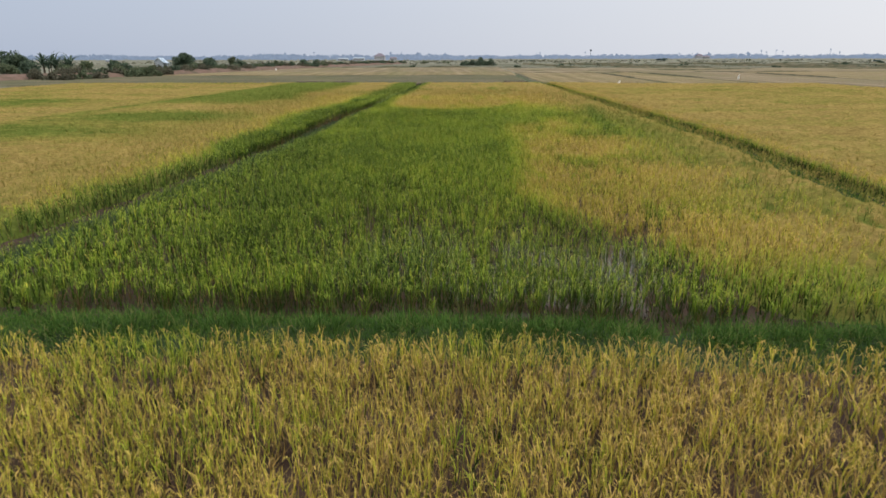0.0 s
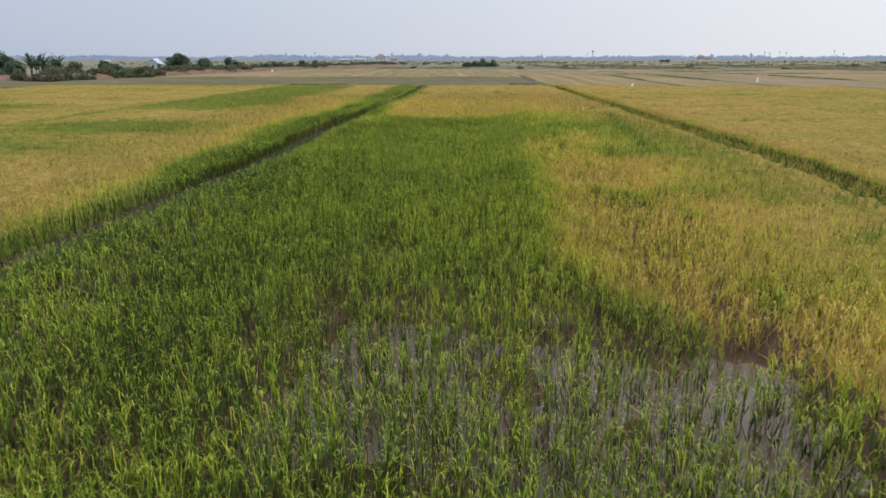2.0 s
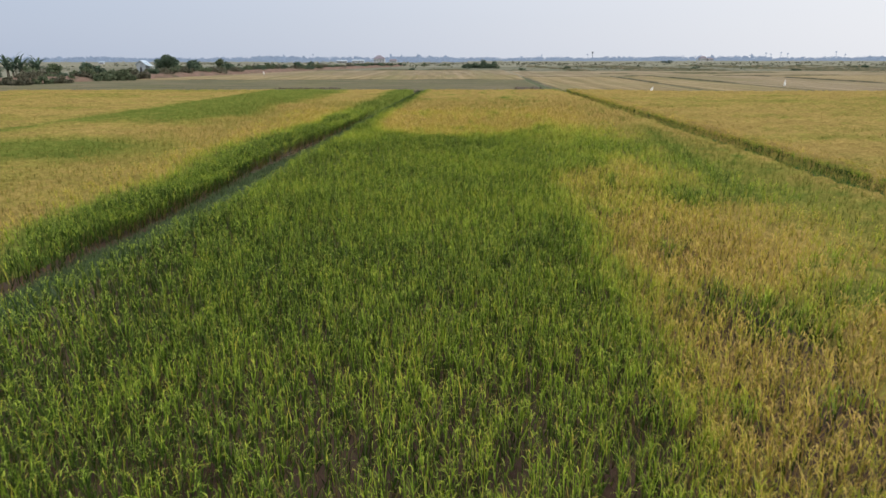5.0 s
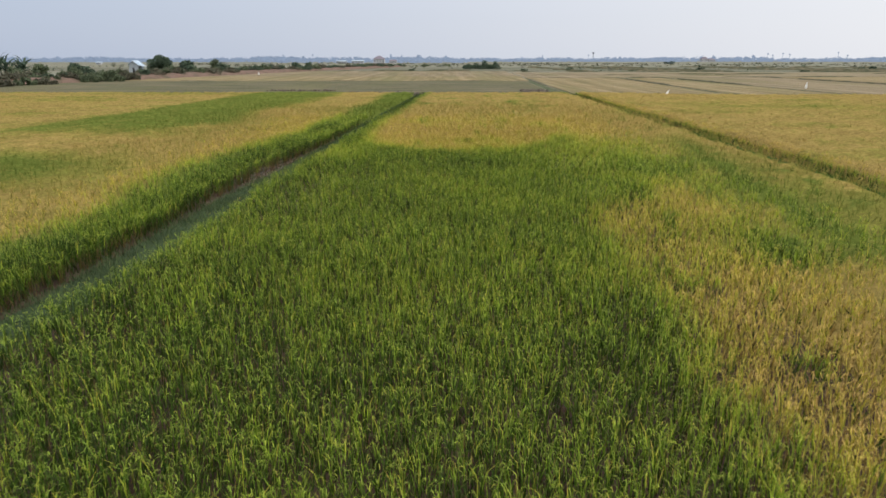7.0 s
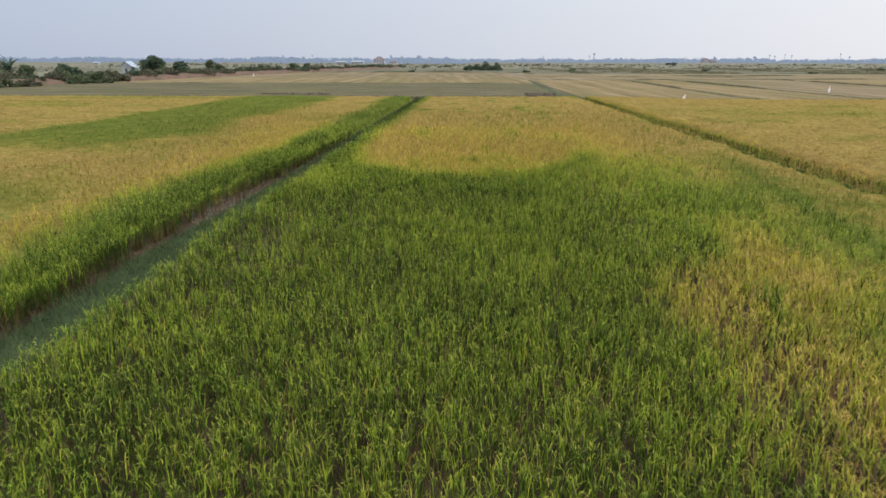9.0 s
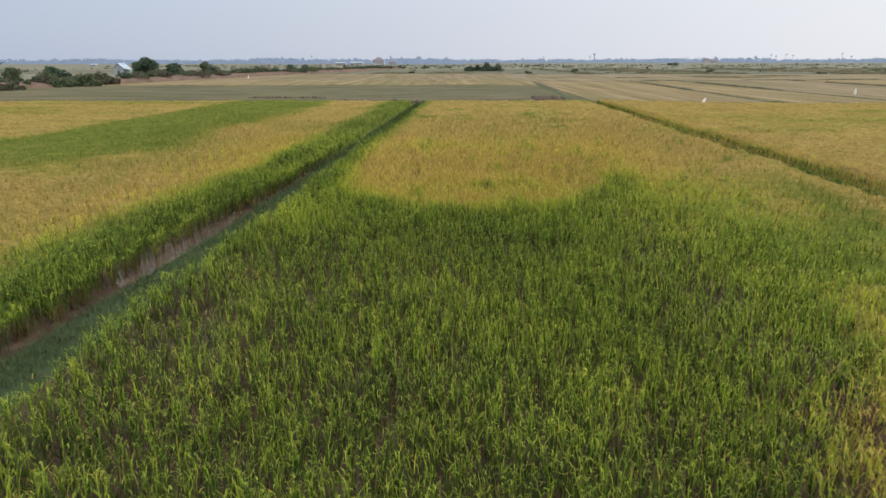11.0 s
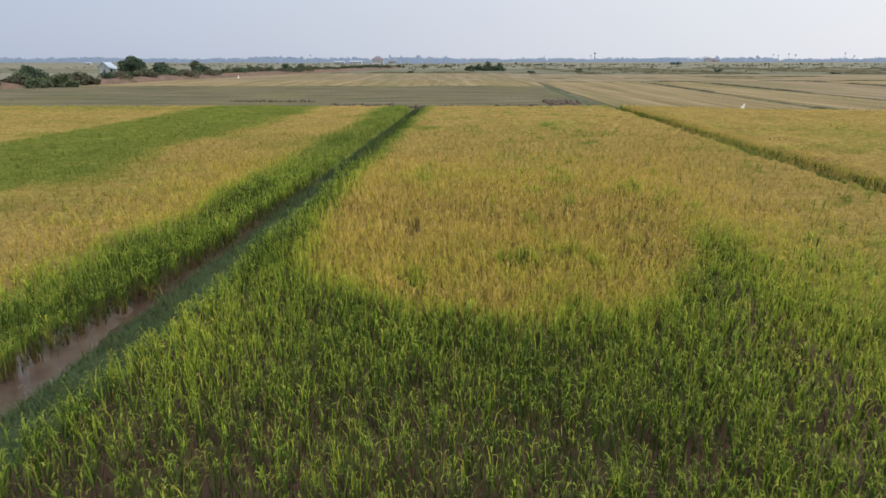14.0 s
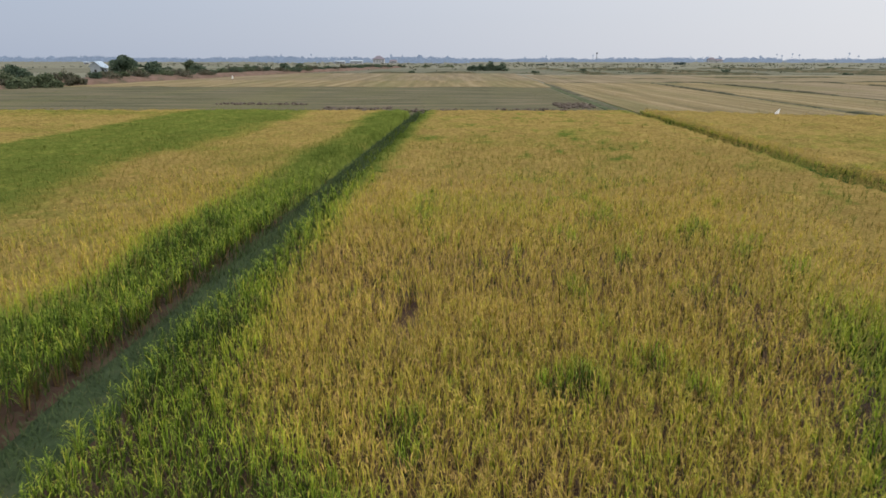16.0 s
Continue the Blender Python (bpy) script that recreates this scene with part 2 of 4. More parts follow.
def vnoise(x, y, seed=0):
    """Smooth noise from 0 to 1 with cells one unit wide."""
    i, j = np.floor(x), np.floor(y)
    u, v = x - i, y - j
    u, v = u * u * (3 - 2 * u), v * v * (3 - 2 * v)
    a, b = lattice(i, j, seed), lattice(i + 1, j, seed)
    c, d = lattice(i, j + 1, seed), lattice(i + 1, j + 1, seed)
    return (a * (1 - u) + b * u) * (1 - v) + (c * (1 - u) + d * u) * v


def fbm(x, y, seed=0):
    return 0.55 * vnoise(x, y, seed) + 0.3 * vnoise(2.1 * x, 2.1 * y, seed + 1) + 0.15 * vnoise(4.3 * x, 4.3 * y, seed + 2)


def step(a, b, v):
    w = np.clip((v - a) / (b - a), 0, 1)
    return w * w * (3 - 2 * w)


GREEN_EDGE = [(15, 9), (17.6, 7.6), (20.5, 6.3), (22.5, 5.2), (24.5, 3.9), (28, 3.7), (31.9, 4.2), (36, 4.7), (40, 4.9), (43, 5.0), (46.5, 5.0), (48.5, 5.6), (50.5, 8.2), (55, 8.6), (58, 8.0), (62, 8.4), (66, 8.2), (70, 8.0)]
FAR_EDGE = [(-9, 67.5), (-5.6, 65.2), (-3.4, 63.9), (-0.8, 62.8), (1.7, 62.0), (4.6, 62.6), (6.4, 65.1), (7.5, 69), (9.5, 70.5), (12, 68), (18, 64)]


def ripeness(x, y):
    """0 fresh green, 1 dead straw."""
    xb = poly(X_BUND, x) + BACK
    y = y + BACK * (1 - step(40, 56, y))
    patch, fine = fbm(x / 5.0, y / 6.0, 3), fbm(x / 1.3, y / 1.6, 9)
    lb, rb = poly(L_BUND, y), poly(R_BUND, y)
    gold = 0.63 + 0.13 * (patch - 0.5) + 0.12 * (fine - 0.5)
    gold = gold - np.where((x > lb) & (x < rb) & (y > xb), 0.36, 0.12) * step(0.66, 0.76, fbm(x / 0.9, y / 1.1, 21)) - 0.13 * step(0.55, 0.75, fbm(x / 9, y / 5, 31))
    green = 0.16 + 0.16 * (patch - 0.5) + 0.14 * (fine - 0.5)
    green = green + 0.02 * (1 - step(30, 38, y)) + 0.05 * step(36, 44, y) * (1 - step(54, 58, y)) - (0.03 + 0.04 * step(34, 40, y) * (1 - step(55, 60, y))) * (1 - step(-5.5, 0, x)) + 0.09 * step(4.5, 7, x) * step(52, 60, y) + 0.07 * (1 - step(-4.5, -1.5, x)) * step(57, 62, y)
    # the nearer half of the middle field is less ripe
    gold = gold - 0.055 * (0.4 + 1.2 * fbm(x / 2.2, y / 2.6, 13)) * step(15, 18, y) * (1 - step(40, 52, y)) * (np.abs(x) < 14)
    gold = gold - 0.2 * np.exp(-((y - 62.5) / 3.2) ** 2) * step(0.35, 0.65, fbm(x / 0.8, y / 1.0, 17)) * (np.abs(x) < 9)
    r = gold
    # green part of the middle field
    wob = 1.0 * (fine - 0.5)
    inside = (1 - step(-0.9, 0.9, x - poly(GREEN_EDGE, y) + wob)) * (1 - step(-1.0, 1.0, y - poly(FAR_EDGE, x) + wob))
    mid = (x > lb) & (x < rb) & (y > xb)
    r = np.where(mid, gold + (green - gold) * inside, r)
    # yellowish green beyond and beside it
    soft = np.exp(-((x - 10.5) / 5) ** 2 - ((y - 58.5) / 9.5) ** 2)
    r = np.where(mid, np.maximum(r - 0.36 * soft * (1 - inside) * (0.5 + 0.8 * step(0.3, 0.62, fbm(x / 1.8, y / 2.4, 23))), np.minimum(r, 0.19)), r)
    soft = np.exp(-((x - 13.5) / 2.5) ** 2 - ((y - 44) / 12) ** 2) + np.exp(-((x - 9.5) / 6) ** 2 - ((y - 17) / 2.2) ** 2)
    r = np.where(mid, np.maximum(r - 0.26 * soft * (0.5 + fine) * (1 - inside), np.minimum(r, 0.24)), r)
    seam = np.exp(-((x - 12.3 - 0.16 * (y - 50)) / 0.5) ** 2) * step(44, 47, y) * (1 - step(66, 70, y)) + np.exp(-((x - 9.2 - 0.05 * (y - 45)) / 0.8) ** 2 - ((y - 44) / 1.2) ** 2)
    r = np.where(mid, np.maximum(r - 0.28 * seam * (0.3 + fine), np.minimum(r, 0.14)), r)
    knot = np.exp(-((x - 6.9) / 0.9) ** 2 - ((y - 33.2) / 1.1) ** 2) + 0.8 * np.exp(-((x - 9.5) / 1.5) ** 2 - ((y - 34.5) / 0.8) ** 2)
    knot = knot + np.exp(-((x - 1.9) / 0.35) ** 2 - ((y - 66.3) / 0.5) ** 2) + 0.8 * np.exp(-((x - 3.2) / 0.5) ** 2 - ((y - 66.9) / 0.4) ** 2)
    r = np.where(mid, r - 0.5 * knot, r)
    # green margins along the banks
    r = np.where(mid, r - 0.53 * (1 - step(0.9, 2.0 + 1.0 * patch + (1.2 + 2.4 * fine) * np.exp(-((y - 62) / 6) ** 2), x - lb)) * (1 - inside), r)
    r = r - np.where(x > rb, 0.5 * (1 - step(0.6, 0.85 + 0.5 * patch * (1 - step(56, 64, y)), x - rb)), 0.3 * (1 - step(0.5, 0.8 + 1.1 * patch, rb - x)) * (0.5 + 0.5 * step(52, 60, y)))
    left, right = x < lb, x > rb
    near_by = 1 - step(32, 42, y)
    strip = 1 - step(1.6 + 1.8 * patch - 0.9 * near_by, 3.0 - 1.3 * near_by + 2.4 * patch + 1.2 * np.exp(-((y - 60) / 8) ** 2), lb - x)
    r = np.where(left, r - (0.31 + 0.24 * patch) * strip, r)
    seam_x = -29 + 0.07 * (y - 70)
    band = step(seam_x - 0.8, seam_x + 0.4, x) * (1 - step(-2.0, 2.2, x - (-17.6 + 0.09 * (y - 80)) + 4 * (patch - 0.5))) * step(66, 78, y + 8 * (patch - 0.5))
    smear = np.exp(-((x + 22) / 6.5) ** 2 - ((y - 56) / 4.5) ** 2) + 0.8 * np.exp(-((x + 26) / 8) ** 2 - ((y - 45.5) / 4) ** 2) + 0.7 * np.exp(-((x + 44) / 8) ** 2 - ((y - 73) / 5) ** 2)
    furrow = np.exp(-((x - seam_x) / 0.7) ** 2) * step(50, 62, y)
    streak = step(0.52, 0.68, fbm(x / 7, y / 2.6, 47)) * step(24, 30, -x)
    r = np.where(left, r - 0.03 - 0.43 * band * (0.8 + 0.4 * patch) - 0.25 * furrow * (1 - band) - 0.55 * np.minimum(smear, 1) * (0.5 + patch) - 0.14 * streak * (1 - band), r)
    r = np.where(left, np.maximum(r, 0.09 + 0.12 * step(4, 8, lb - x)), r)
    fleck = step(0.56, 0.72, fbm(x / 14, y / 8, 44))
    r = np.where(right, r - 0.09 * fleck - 0.16 * np.exp(-((x - 40) / 10) ** 2 - ((y - 95) / 7) ** 2), r)
    near = y < xb
    r = np.where(near, r - 0.1 * step(0.46, 0.7, fbm(x / 1.6, y / 1.5, 51)) - 0.07 * step(4, 8, x) - 0.07 * (1 - step(-6, 2, x)), r)
    return np.clip(r, 0.02, 0.9)


def thinness(x, y):
    """How much of the crop is missing: the drowned hollow and the wet edges."""
    y = y + BACK * (1 - step(40, 56, y))
    hollow = 1.0 * np.exp(-((x - 3.8) / 2.6) ** 2 - ((y - 21.2) / 3.5) ** 2) + 0.7 * np.exp(-((x + 0.6) / 2.4) ** 2 - ((y - 21.9) / 3.1) ** 2)
    wet = 0.6 * np.exp(-((x + 5.4) / 1.7) ** 2 - ((y - 53) / 4.5) ** 2)
    thin = 0.3 * np.exp(-((x + 0.5) / 4) ** 2 - ((y - 27) / 5) ** 2) + 0.22 * np.exp(-((x + 3) / 4) ** 2 - ((y - 52) / 6) ** 2) + 0.3 * np.exp(-((x + 1) / 6) ** 2 - ((y - 57) / 3) ** 2)
    gully = 0.6 * np.exp(-((x - 4.9) / 0.2) ** 2 - ((y - 17) / 2.4) ** 4) + 0.9 * np.exp(-((x - 5.4 - (y - 21) * 0.9) / 0.5) ** 2 - ((y - 21.3) / 1.0) ** 2)
    fringe = 0.25 * (x < poly(L_BUND, y)) * (1 - step(1.2, 4.0, poly(L_BUND, y) - x)) * np.exp(-((y - 60) / 9) ** 2)
    fringe = fringe + 0.1 * (x > poly(L_BUND, y)) * (1 - step(1.5, 5.0, x - poly(L_BUND, y))) * np.exp(-((y - 62) / 6) ** 2)
    track = 1.8 * np.exp(-((x + 1.2) / 0.16) ** 2 - ((y - 69.5) / 1.0) ** 4)
    return np.clip(hollow * 0.46 + 0.55 * wet + 0.8 * thin + gully + track + fringe, 0, 0.96)


# ---- blades ----
class Blades:
    """Collects tapering bent blades and makes one mesh of them all."""

    def __init__(self):
        self.v, self.sizes, self.tone, self.count, self.starts = [], [], [], 0, []
        self.idx, self.slot = [], []

    def add(self, x, y, z, head, lean, bend, length, width, tone, segs=3, hook=1.6, slot=0, tip=None):
        n = len(x)
        if not n:
            return
        s = np.linspace(0, 1, segs + 1)
        cx, cy, cz = x.copy(), y.copy(), z.copy()
        hx, hy = np.cos(head), np.sin(head)
        turn = head + np.pi / 2 + np.random.uniform(-0.7, 0.7, n)
        ox, oy = np.cos(turn), np.sin(turn)
        rows = []
        for k in range(segs + 1):
            wide = width * (0.75 + 0.6 * s[k] - 1.35 * s[k] ** 2.2) * 0.5
            if k == segs:
                rows.append(np.stack([cx, cy, cz], 1)[:, None, :])
            else:
                a = np.stack([cx - ox * wide, cy - oy * wide, cz], 1)
                b = np.stack([cx + ox * wide, cy + oy * wide, cz], 1)
                rows.append(np.stack([a, b], 1))
                ang = lean + bend * ((s[k] + s[k + 1]) / 2) ** hook
                d = length / segs
                cx, cy, cz = cx + hx * np.sin(ang) * d, cy + hy * np.sin(ang) * d, cz + np.cos(ang) * d
        v = np.concatenate(rows, 1)
        per = 2 * segs + 1
        loop, size = [], []
        for k in range(segs - 1):
            loop += [2 * k, 2 * k + 1, 2 * k + 3, 2 * k + 2]
            size.append(4)
        loop += [2 * segs - 2, 2 * segs - 1, 2 * segs]
        size.append(3)
        base = self.count + np.arange(n) * per
        self.idx.append((base[:, None] + np.array(loop)[None, :]).ravel())
        self.sizes.append(np.tile(np.array(size), n))
        self.slot.append(np.full(n * len(size), slot))
        self.v.append(v.reshape(-1, 3))
        if tip is None:
            self.tone.append(np.repeat(np.clip(tone, 0, 1), per))
        else:
            along = np.append(np.repeat(s[:-1], 2), 1.0) ** 0.8
            self.tone.append(np.clip(tone[:, None] + (tip - tone)[:, None] * along[None, :], 0, 1).ravel())
        self.count += n * per

    def sheet(self, xs, ys, z, tone, keep, slot=0):
        """A grid of quads, left out where keep is false."""
        nx, ny = len(xs), len(ys)
        gx, gy = np.meshgrid(xs, ys)
        v = np.stack([gx.ravel(), gy.ravel(), z.ravel()], 1)
        i, j = np.meshgrid(np.arange(nx - 1), np.arange(ny - 1))
        a = (j * nx + i).ravel()
        ok = (keep[:-1, :-1] & keep[1:, :-1] & keep[:-1, 1:] & keep[1:, 1:]).ravel()
        a = a[ok]
        self.idx.append((self.count + np.stack([a, a + 1, a + nx + 1, a + nx], 1)).ravel())
        self.sizes.append(np.full(len(a), 4))
        self.slot.append(np.full(len(a), slot))
        self.v.append(v)
        self.tone.append(tone.ravel())
        self.count += nx * ny

    def mesh(self, name, *materials):
        v, idx, size, tone = (np.concatenate(a) for a in (self.v, self.idx, self.sizes, self.tone))
        me = bpy.data.meshes.new(name)
        me.vertices.add(len(v))
        me.vertices.foreach_set("co", v.astype(np.float32).ravel())
        me.loops.add(len(idx))
        me.loops.foreach_set("vertex_index", idx.astype(np.int32))
        me.polygons.add(len(size))
        me.polygons.foreach_set("loop_start", np.concatenate([[0], np.cumsum(size)[:-1]]).astype(np.int32))
        me.update(calc_edges=True)
        me.attributes.new("ripe", "FLOAT", "POINT").data.foreach_set("value", tone.astype(np.float32))
        for m in materials:
            me.materials.append(m)
        me.polygons.foreach_set("material_index", np.concatenate(self.slot).astype(np.int32))
        return me


def scatter(x0, x1, y0, y1, gap):
    xs, ys = np.arange(x0, x1, gap), np.arange(y0, y1, gap)
    gx, gy = (a.ravel() for a in np.meshgrid(xs, ys))
    return gx + np.random.uniform(-0.48, 0.48, gx.size) * gap, gy + np.random.uniform(-0.48, 0.48, gx.size) * gap


def hills(bl, x, y, leaves, heads, stems, fat=1.0, segs=2, calm=0.0):
    """Rice tillers at x, y: an upright stem, leaves that hook over at the tip, and drooping heads. calm: less spread of
    tone, for far ones; above 0.5 they take the shade-darkened slot 3.
    """
    n = len(x)
    ripe = ripeness(x, y) + np.random.normal(0, 0.05 * (1 - calm), n)
    thin = thinness(x, y)
    gold = step(0.32, 0.5, ripe)
    tall = (0.87 + 0.10 * (fbm(x / 2, y / 2, 5) - 0.5) * 2 + 0.1 * (vnoise(x / 0.4, y / 0.4, 6) - 0.5) + np.random.normal(0, 0.075 * (1 - 0.5 * calm), n)) * (1 - 0.10 * gold) * (1 - 0.16 * thin) * (1 - 0.2 * np.exp(-((x - poly(R_BUND, y) - 0.7) / 0.5) ** 2))
    slant, side = np.random.uniform(0, 0.17, n) + 0.05 * gold, np.random.uniform(0, 2 * np.pi, n)

    def rep(a, k):
        return np.repeat(a, k)

    def spread(k, r, z):
        """k starts round each tiller at height z, carried along by its slant."""
        m = n * k
        ang, d = np.random.uniform(0, 2 * np.pi, m), r * fat ** 1.5 * np.sqrt(np.random.uniform(0, 1, m))
        off = rep(np.sin(slant), k) * z
        return rep(x, k) + np.cos(ang) * d + np.cos(rep(side, k)) * off, rep(y, k) + np.sin(ang) * d + np.sin(rep(side, k)) * off, ang

    if stems:
        # stems with their old sheaths, dead or near-black green; the dark tone paints the stand's inner shade
        px, py, ang = spread(stems, 0.02, 0.0)
        m = len(px)
        gg = rep(gold, stems)
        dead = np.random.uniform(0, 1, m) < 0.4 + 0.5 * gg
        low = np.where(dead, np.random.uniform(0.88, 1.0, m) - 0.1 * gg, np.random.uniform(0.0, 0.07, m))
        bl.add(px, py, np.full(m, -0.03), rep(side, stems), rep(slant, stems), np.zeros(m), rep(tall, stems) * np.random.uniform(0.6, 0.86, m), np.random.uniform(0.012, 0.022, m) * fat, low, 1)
        # broad lower leaves that close the stand from below, withered or near-black green to paint shade in the gaps
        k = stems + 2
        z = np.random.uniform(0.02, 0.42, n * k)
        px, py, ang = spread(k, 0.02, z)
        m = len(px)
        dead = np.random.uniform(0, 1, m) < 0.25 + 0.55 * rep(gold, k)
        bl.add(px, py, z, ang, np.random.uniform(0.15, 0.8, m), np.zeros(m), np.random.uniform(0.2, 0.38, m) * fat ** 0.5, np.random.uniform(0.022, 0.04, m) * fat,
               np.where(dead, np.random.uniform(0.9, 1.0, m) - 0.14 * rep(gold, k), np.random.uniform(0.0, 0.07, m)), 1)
    z = np.random.uniform(0.4, 0.8, n * leaves)
    px, py, ang = spread(leaves, 0.018, z)
    m = len(px)
    rr, gg, tt = rep(ripe, leaves), rep(gold, leaves), rep(tall, leaves)
    old = 0.3 * (np.random.uniform(0, 1, m) < 0.07 * (1 - calm))
    # Each leaf is toned darker at its base than its tip: painted shade.
    tip = rr * (np.random.uniform(0.78 + 0.14 * calm, 1.14, m) - 0.06 * gg * (1 - calm)) + np.random.normal(0, 0.035, m) + old
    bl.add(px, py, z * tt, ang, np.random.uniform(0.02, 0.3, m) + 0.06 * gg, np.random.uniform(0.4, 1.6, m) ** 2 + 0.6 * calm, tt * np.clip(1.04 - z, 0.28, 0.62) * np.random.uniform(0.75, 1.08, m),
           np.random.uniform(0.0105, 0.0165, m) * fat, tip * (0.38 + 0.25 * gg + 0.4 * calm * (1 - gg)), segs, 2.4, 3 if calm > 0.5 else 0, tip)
    if heads:
        z = rep(tall, heads) * np.random.uniform(0.76, 0.98, n * heads)
        px, py, ang = spread(heads, 0.02, z)
        m = len(px)
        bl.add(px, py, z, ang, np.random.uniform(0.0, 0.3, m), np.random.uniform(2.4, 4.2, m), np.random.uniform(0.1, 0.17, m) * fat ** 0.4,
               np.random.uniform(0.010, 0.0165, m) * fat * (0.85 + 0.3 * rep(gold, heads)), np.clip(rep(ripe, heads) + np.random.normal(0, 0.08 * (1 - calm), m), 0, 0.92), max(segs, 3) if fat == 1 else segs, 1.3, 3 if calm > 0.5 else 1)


def standing(x, y):
    """Where rice stands: not on the banks, the mud beside them, or the bare spots."""
    lb, rb, xb = x - poly(L_BUND, y), x - poly(R_BUND, y), y - poly(X_BUND, x)
    jit = np.random.uniform(-0.15, 0.15, len(x))
    wet = 0.12 * np.exp(-((y - 60) / 5) ** 2)
    edge = 0.5 + 0.15 * step(36, 42, y) + 0.35 * vnoise(y / 1.4, y * 0 + 8, 34) + 0.6 * np.exp(-((y - 45) / 10) ** 2) - 0.3 * step(62, 90, y)
    ok = ((lb > edge + jit) | (lb < -0.5 + 0.25 * step(66, 80, y) - wet - (0.45 - 0.3 * step(66, 80, y)) * vnoise(y / 1.1, y * 0 + 4, 33) - 0.5 * np.exp(-((y - 59) / 6) ** 2) + jit)) & ((rb > 0.48 + 0.2 * vnoise(y / 1.3, y * 0 + 6, 36) + jit) | (rb < -0.36 + jit)) & ((xb > 0.75 + 0.35 * vnoise(x / 0.8, x * 0 + 2, 35) + jit) | (xb < -1.2 + jit))
    ok &= ~((lb < 0) & (lb > -2.1) & (np.random.uniform(0, 1, len(x)) < 0.5 * np.exp(-((y - 59.5) / 4) ** 2)))
    # the seed was cast by hand: uneven stand, with small bare spots among the green
    bare = step(0.6, 0.78, vnoise(x / 0.27, y / 0.36, 15)) * (1 - 0.75 * step(0.32, 0.45, ripeness(x, y)) * (xb > 0))
    ok &= np.random.uniform(0, 1, len(x)) > thinness(x, y) + 0.05 + 0.13 * (xb < 0) + 0.45 * bare * (np.abs(x) < 12)
    # a narrow bare slit in the ripe crop
    ok &= ~((np.abs(x + 1.2 - 0.1 * (y - 69.5)) < 0.16) & (np.abs(y - 69.5) < 1.1))
    return ok & (y < END_Y - 0.4 - 6 * step(20, 40, x) + jit)


ZONES = {"near": lambda x, y: y < poly(X_BUND, x), "left": lambda x, y: (x < poly(L_BUND, y)) & (y >= poly(X_BUND, x)),
         "right": lambda x, y: (x > poly(R_BUND, y)) & (y >= poly(X_BUND, x)),
         "mid": lambda x, y: (x >= poly(L_BUND, y)) & (x <= poly(R_BUND, y)) & (y >= poly(X_BUND, x))}


def ring(x, y):
    """How near the walk passes: 0 close by, 3 far off."""
    near = np.maximum(np.abs(x + 0.3) * 1.0, np.maximum((y - 60) * 0.5, (12 - y) * 2)) * (0.8 + 0.4 * lattice(np.floor(x * 7), np.floor(y * 7), 3))
    near = np.where((x - poly(R_BUND, y) > 0) & (x - poly(R_BUND, y) < 2.0) & (near > 11) & (y > 14), 11.0, near)
    near = np.where((np.abs(x - poly(L_BUND, y)) < 2.6) & (y > 38) & (y < 70), 4.0, near)
    return np.where(near < 5.6, 0, np.where(near < 11.5, 1, np.where(near < 23, 2, 3)))


def grow(zone):
    bl = Blades()
    inside = ZONES[zone]
    plans = [(0, (-13, 9, 5, 76), 0.115, 4, 2, 1, 1.0, 2), (1, (-17, 22, 4, 126), 0.185, 4, 3, 1, 1.35, 2),
             (2, (-32, 32, -1, 118), 0.38, 4, 4, 0, 2.0, 2), (3, (-66, 66, -1, 127), 0.85, 4, 4, 0, 2.6, 2)]
    for level, (x0, x1, y0, y1), gap, leaves, heads, stems, fat, segs in plans:
        x, y = scatter(x0, x1, y0, y1, gap)
        ok = (ring(x, y) == level) & inside(x, y)
        x, y = x[ok], y[ok]
        ok = standing(x, y)
        hills(bl, x[ok], y[ok], leaves, heads, stems, fat, segs, (0, 0.2, 0.6, 1.0)[level])
    # the closed canopy under the outer plants, in the shade-darkened rice colours
    for gap in (0.5,):
        xs, ys = np.arange(-66, 66.1, gap), np.arange(2, 125.1, gap)
        gx, gy = np.meshgrid(xs, ys)
        fx, fy = gx.ravel(), gy.ravel()
        lv = np.maximum(np.abs(fx + 0.3), np.maximum((fy - 60) * 0.5, (12 - fy) * 2))
        lb, rb, xb = fx - poly(L_BUND, fy), fx - poly(R_BUND, fy), fy - poly(X_BUND, fx)
        rp = ripeness(fx, fy)
        wide = inside(fx, fy) | inside(fx + gap, fy) | inside(fx - gap, fy) | inside(fx, fy + gap) | inside(fx, fy - gap)
        ok = wide & (lv >= 6.0) & (fy < END_Y - 1 - 6 * step(20, 40, fx))
        top = 0.44 + 0.27 * step(11, 24, lv)
        rise = step(6.2, 10.5, lv) * step(0.9 - 0.5 * step(66, 85, fy), 2.3 + 0.7 * ((fy > 52) & (fy < 67)) - 1.3 * step(66, 85, fy), np.abs(lb + 0.2 - 0.15 * step(66, 85, fy))) * np.where(rb > 0, step(0.75, 1.2, rb), step(0.4, 0.95, -rb)) * step(0.9, 2.0, np.abs(xb)) * (1 - step(0.1, 0.35, thinness(fx, fy)))
        z = -0.16 + (top + 0.16) * rise + rise * 0.22 * (np.random.uniform(0, 1, fx.size) - 0.5) + 0.1 * rise * (fbm(fx / 3, fy / 3, 8) - 0.5)
        bl.sheet(xs, ys, z.reshape(gx.shape), np.clip(rp + np.random.normal(0, 0.05, fx.size), 0, 1), ok.reshape(gx.shape), 2)
    return bl


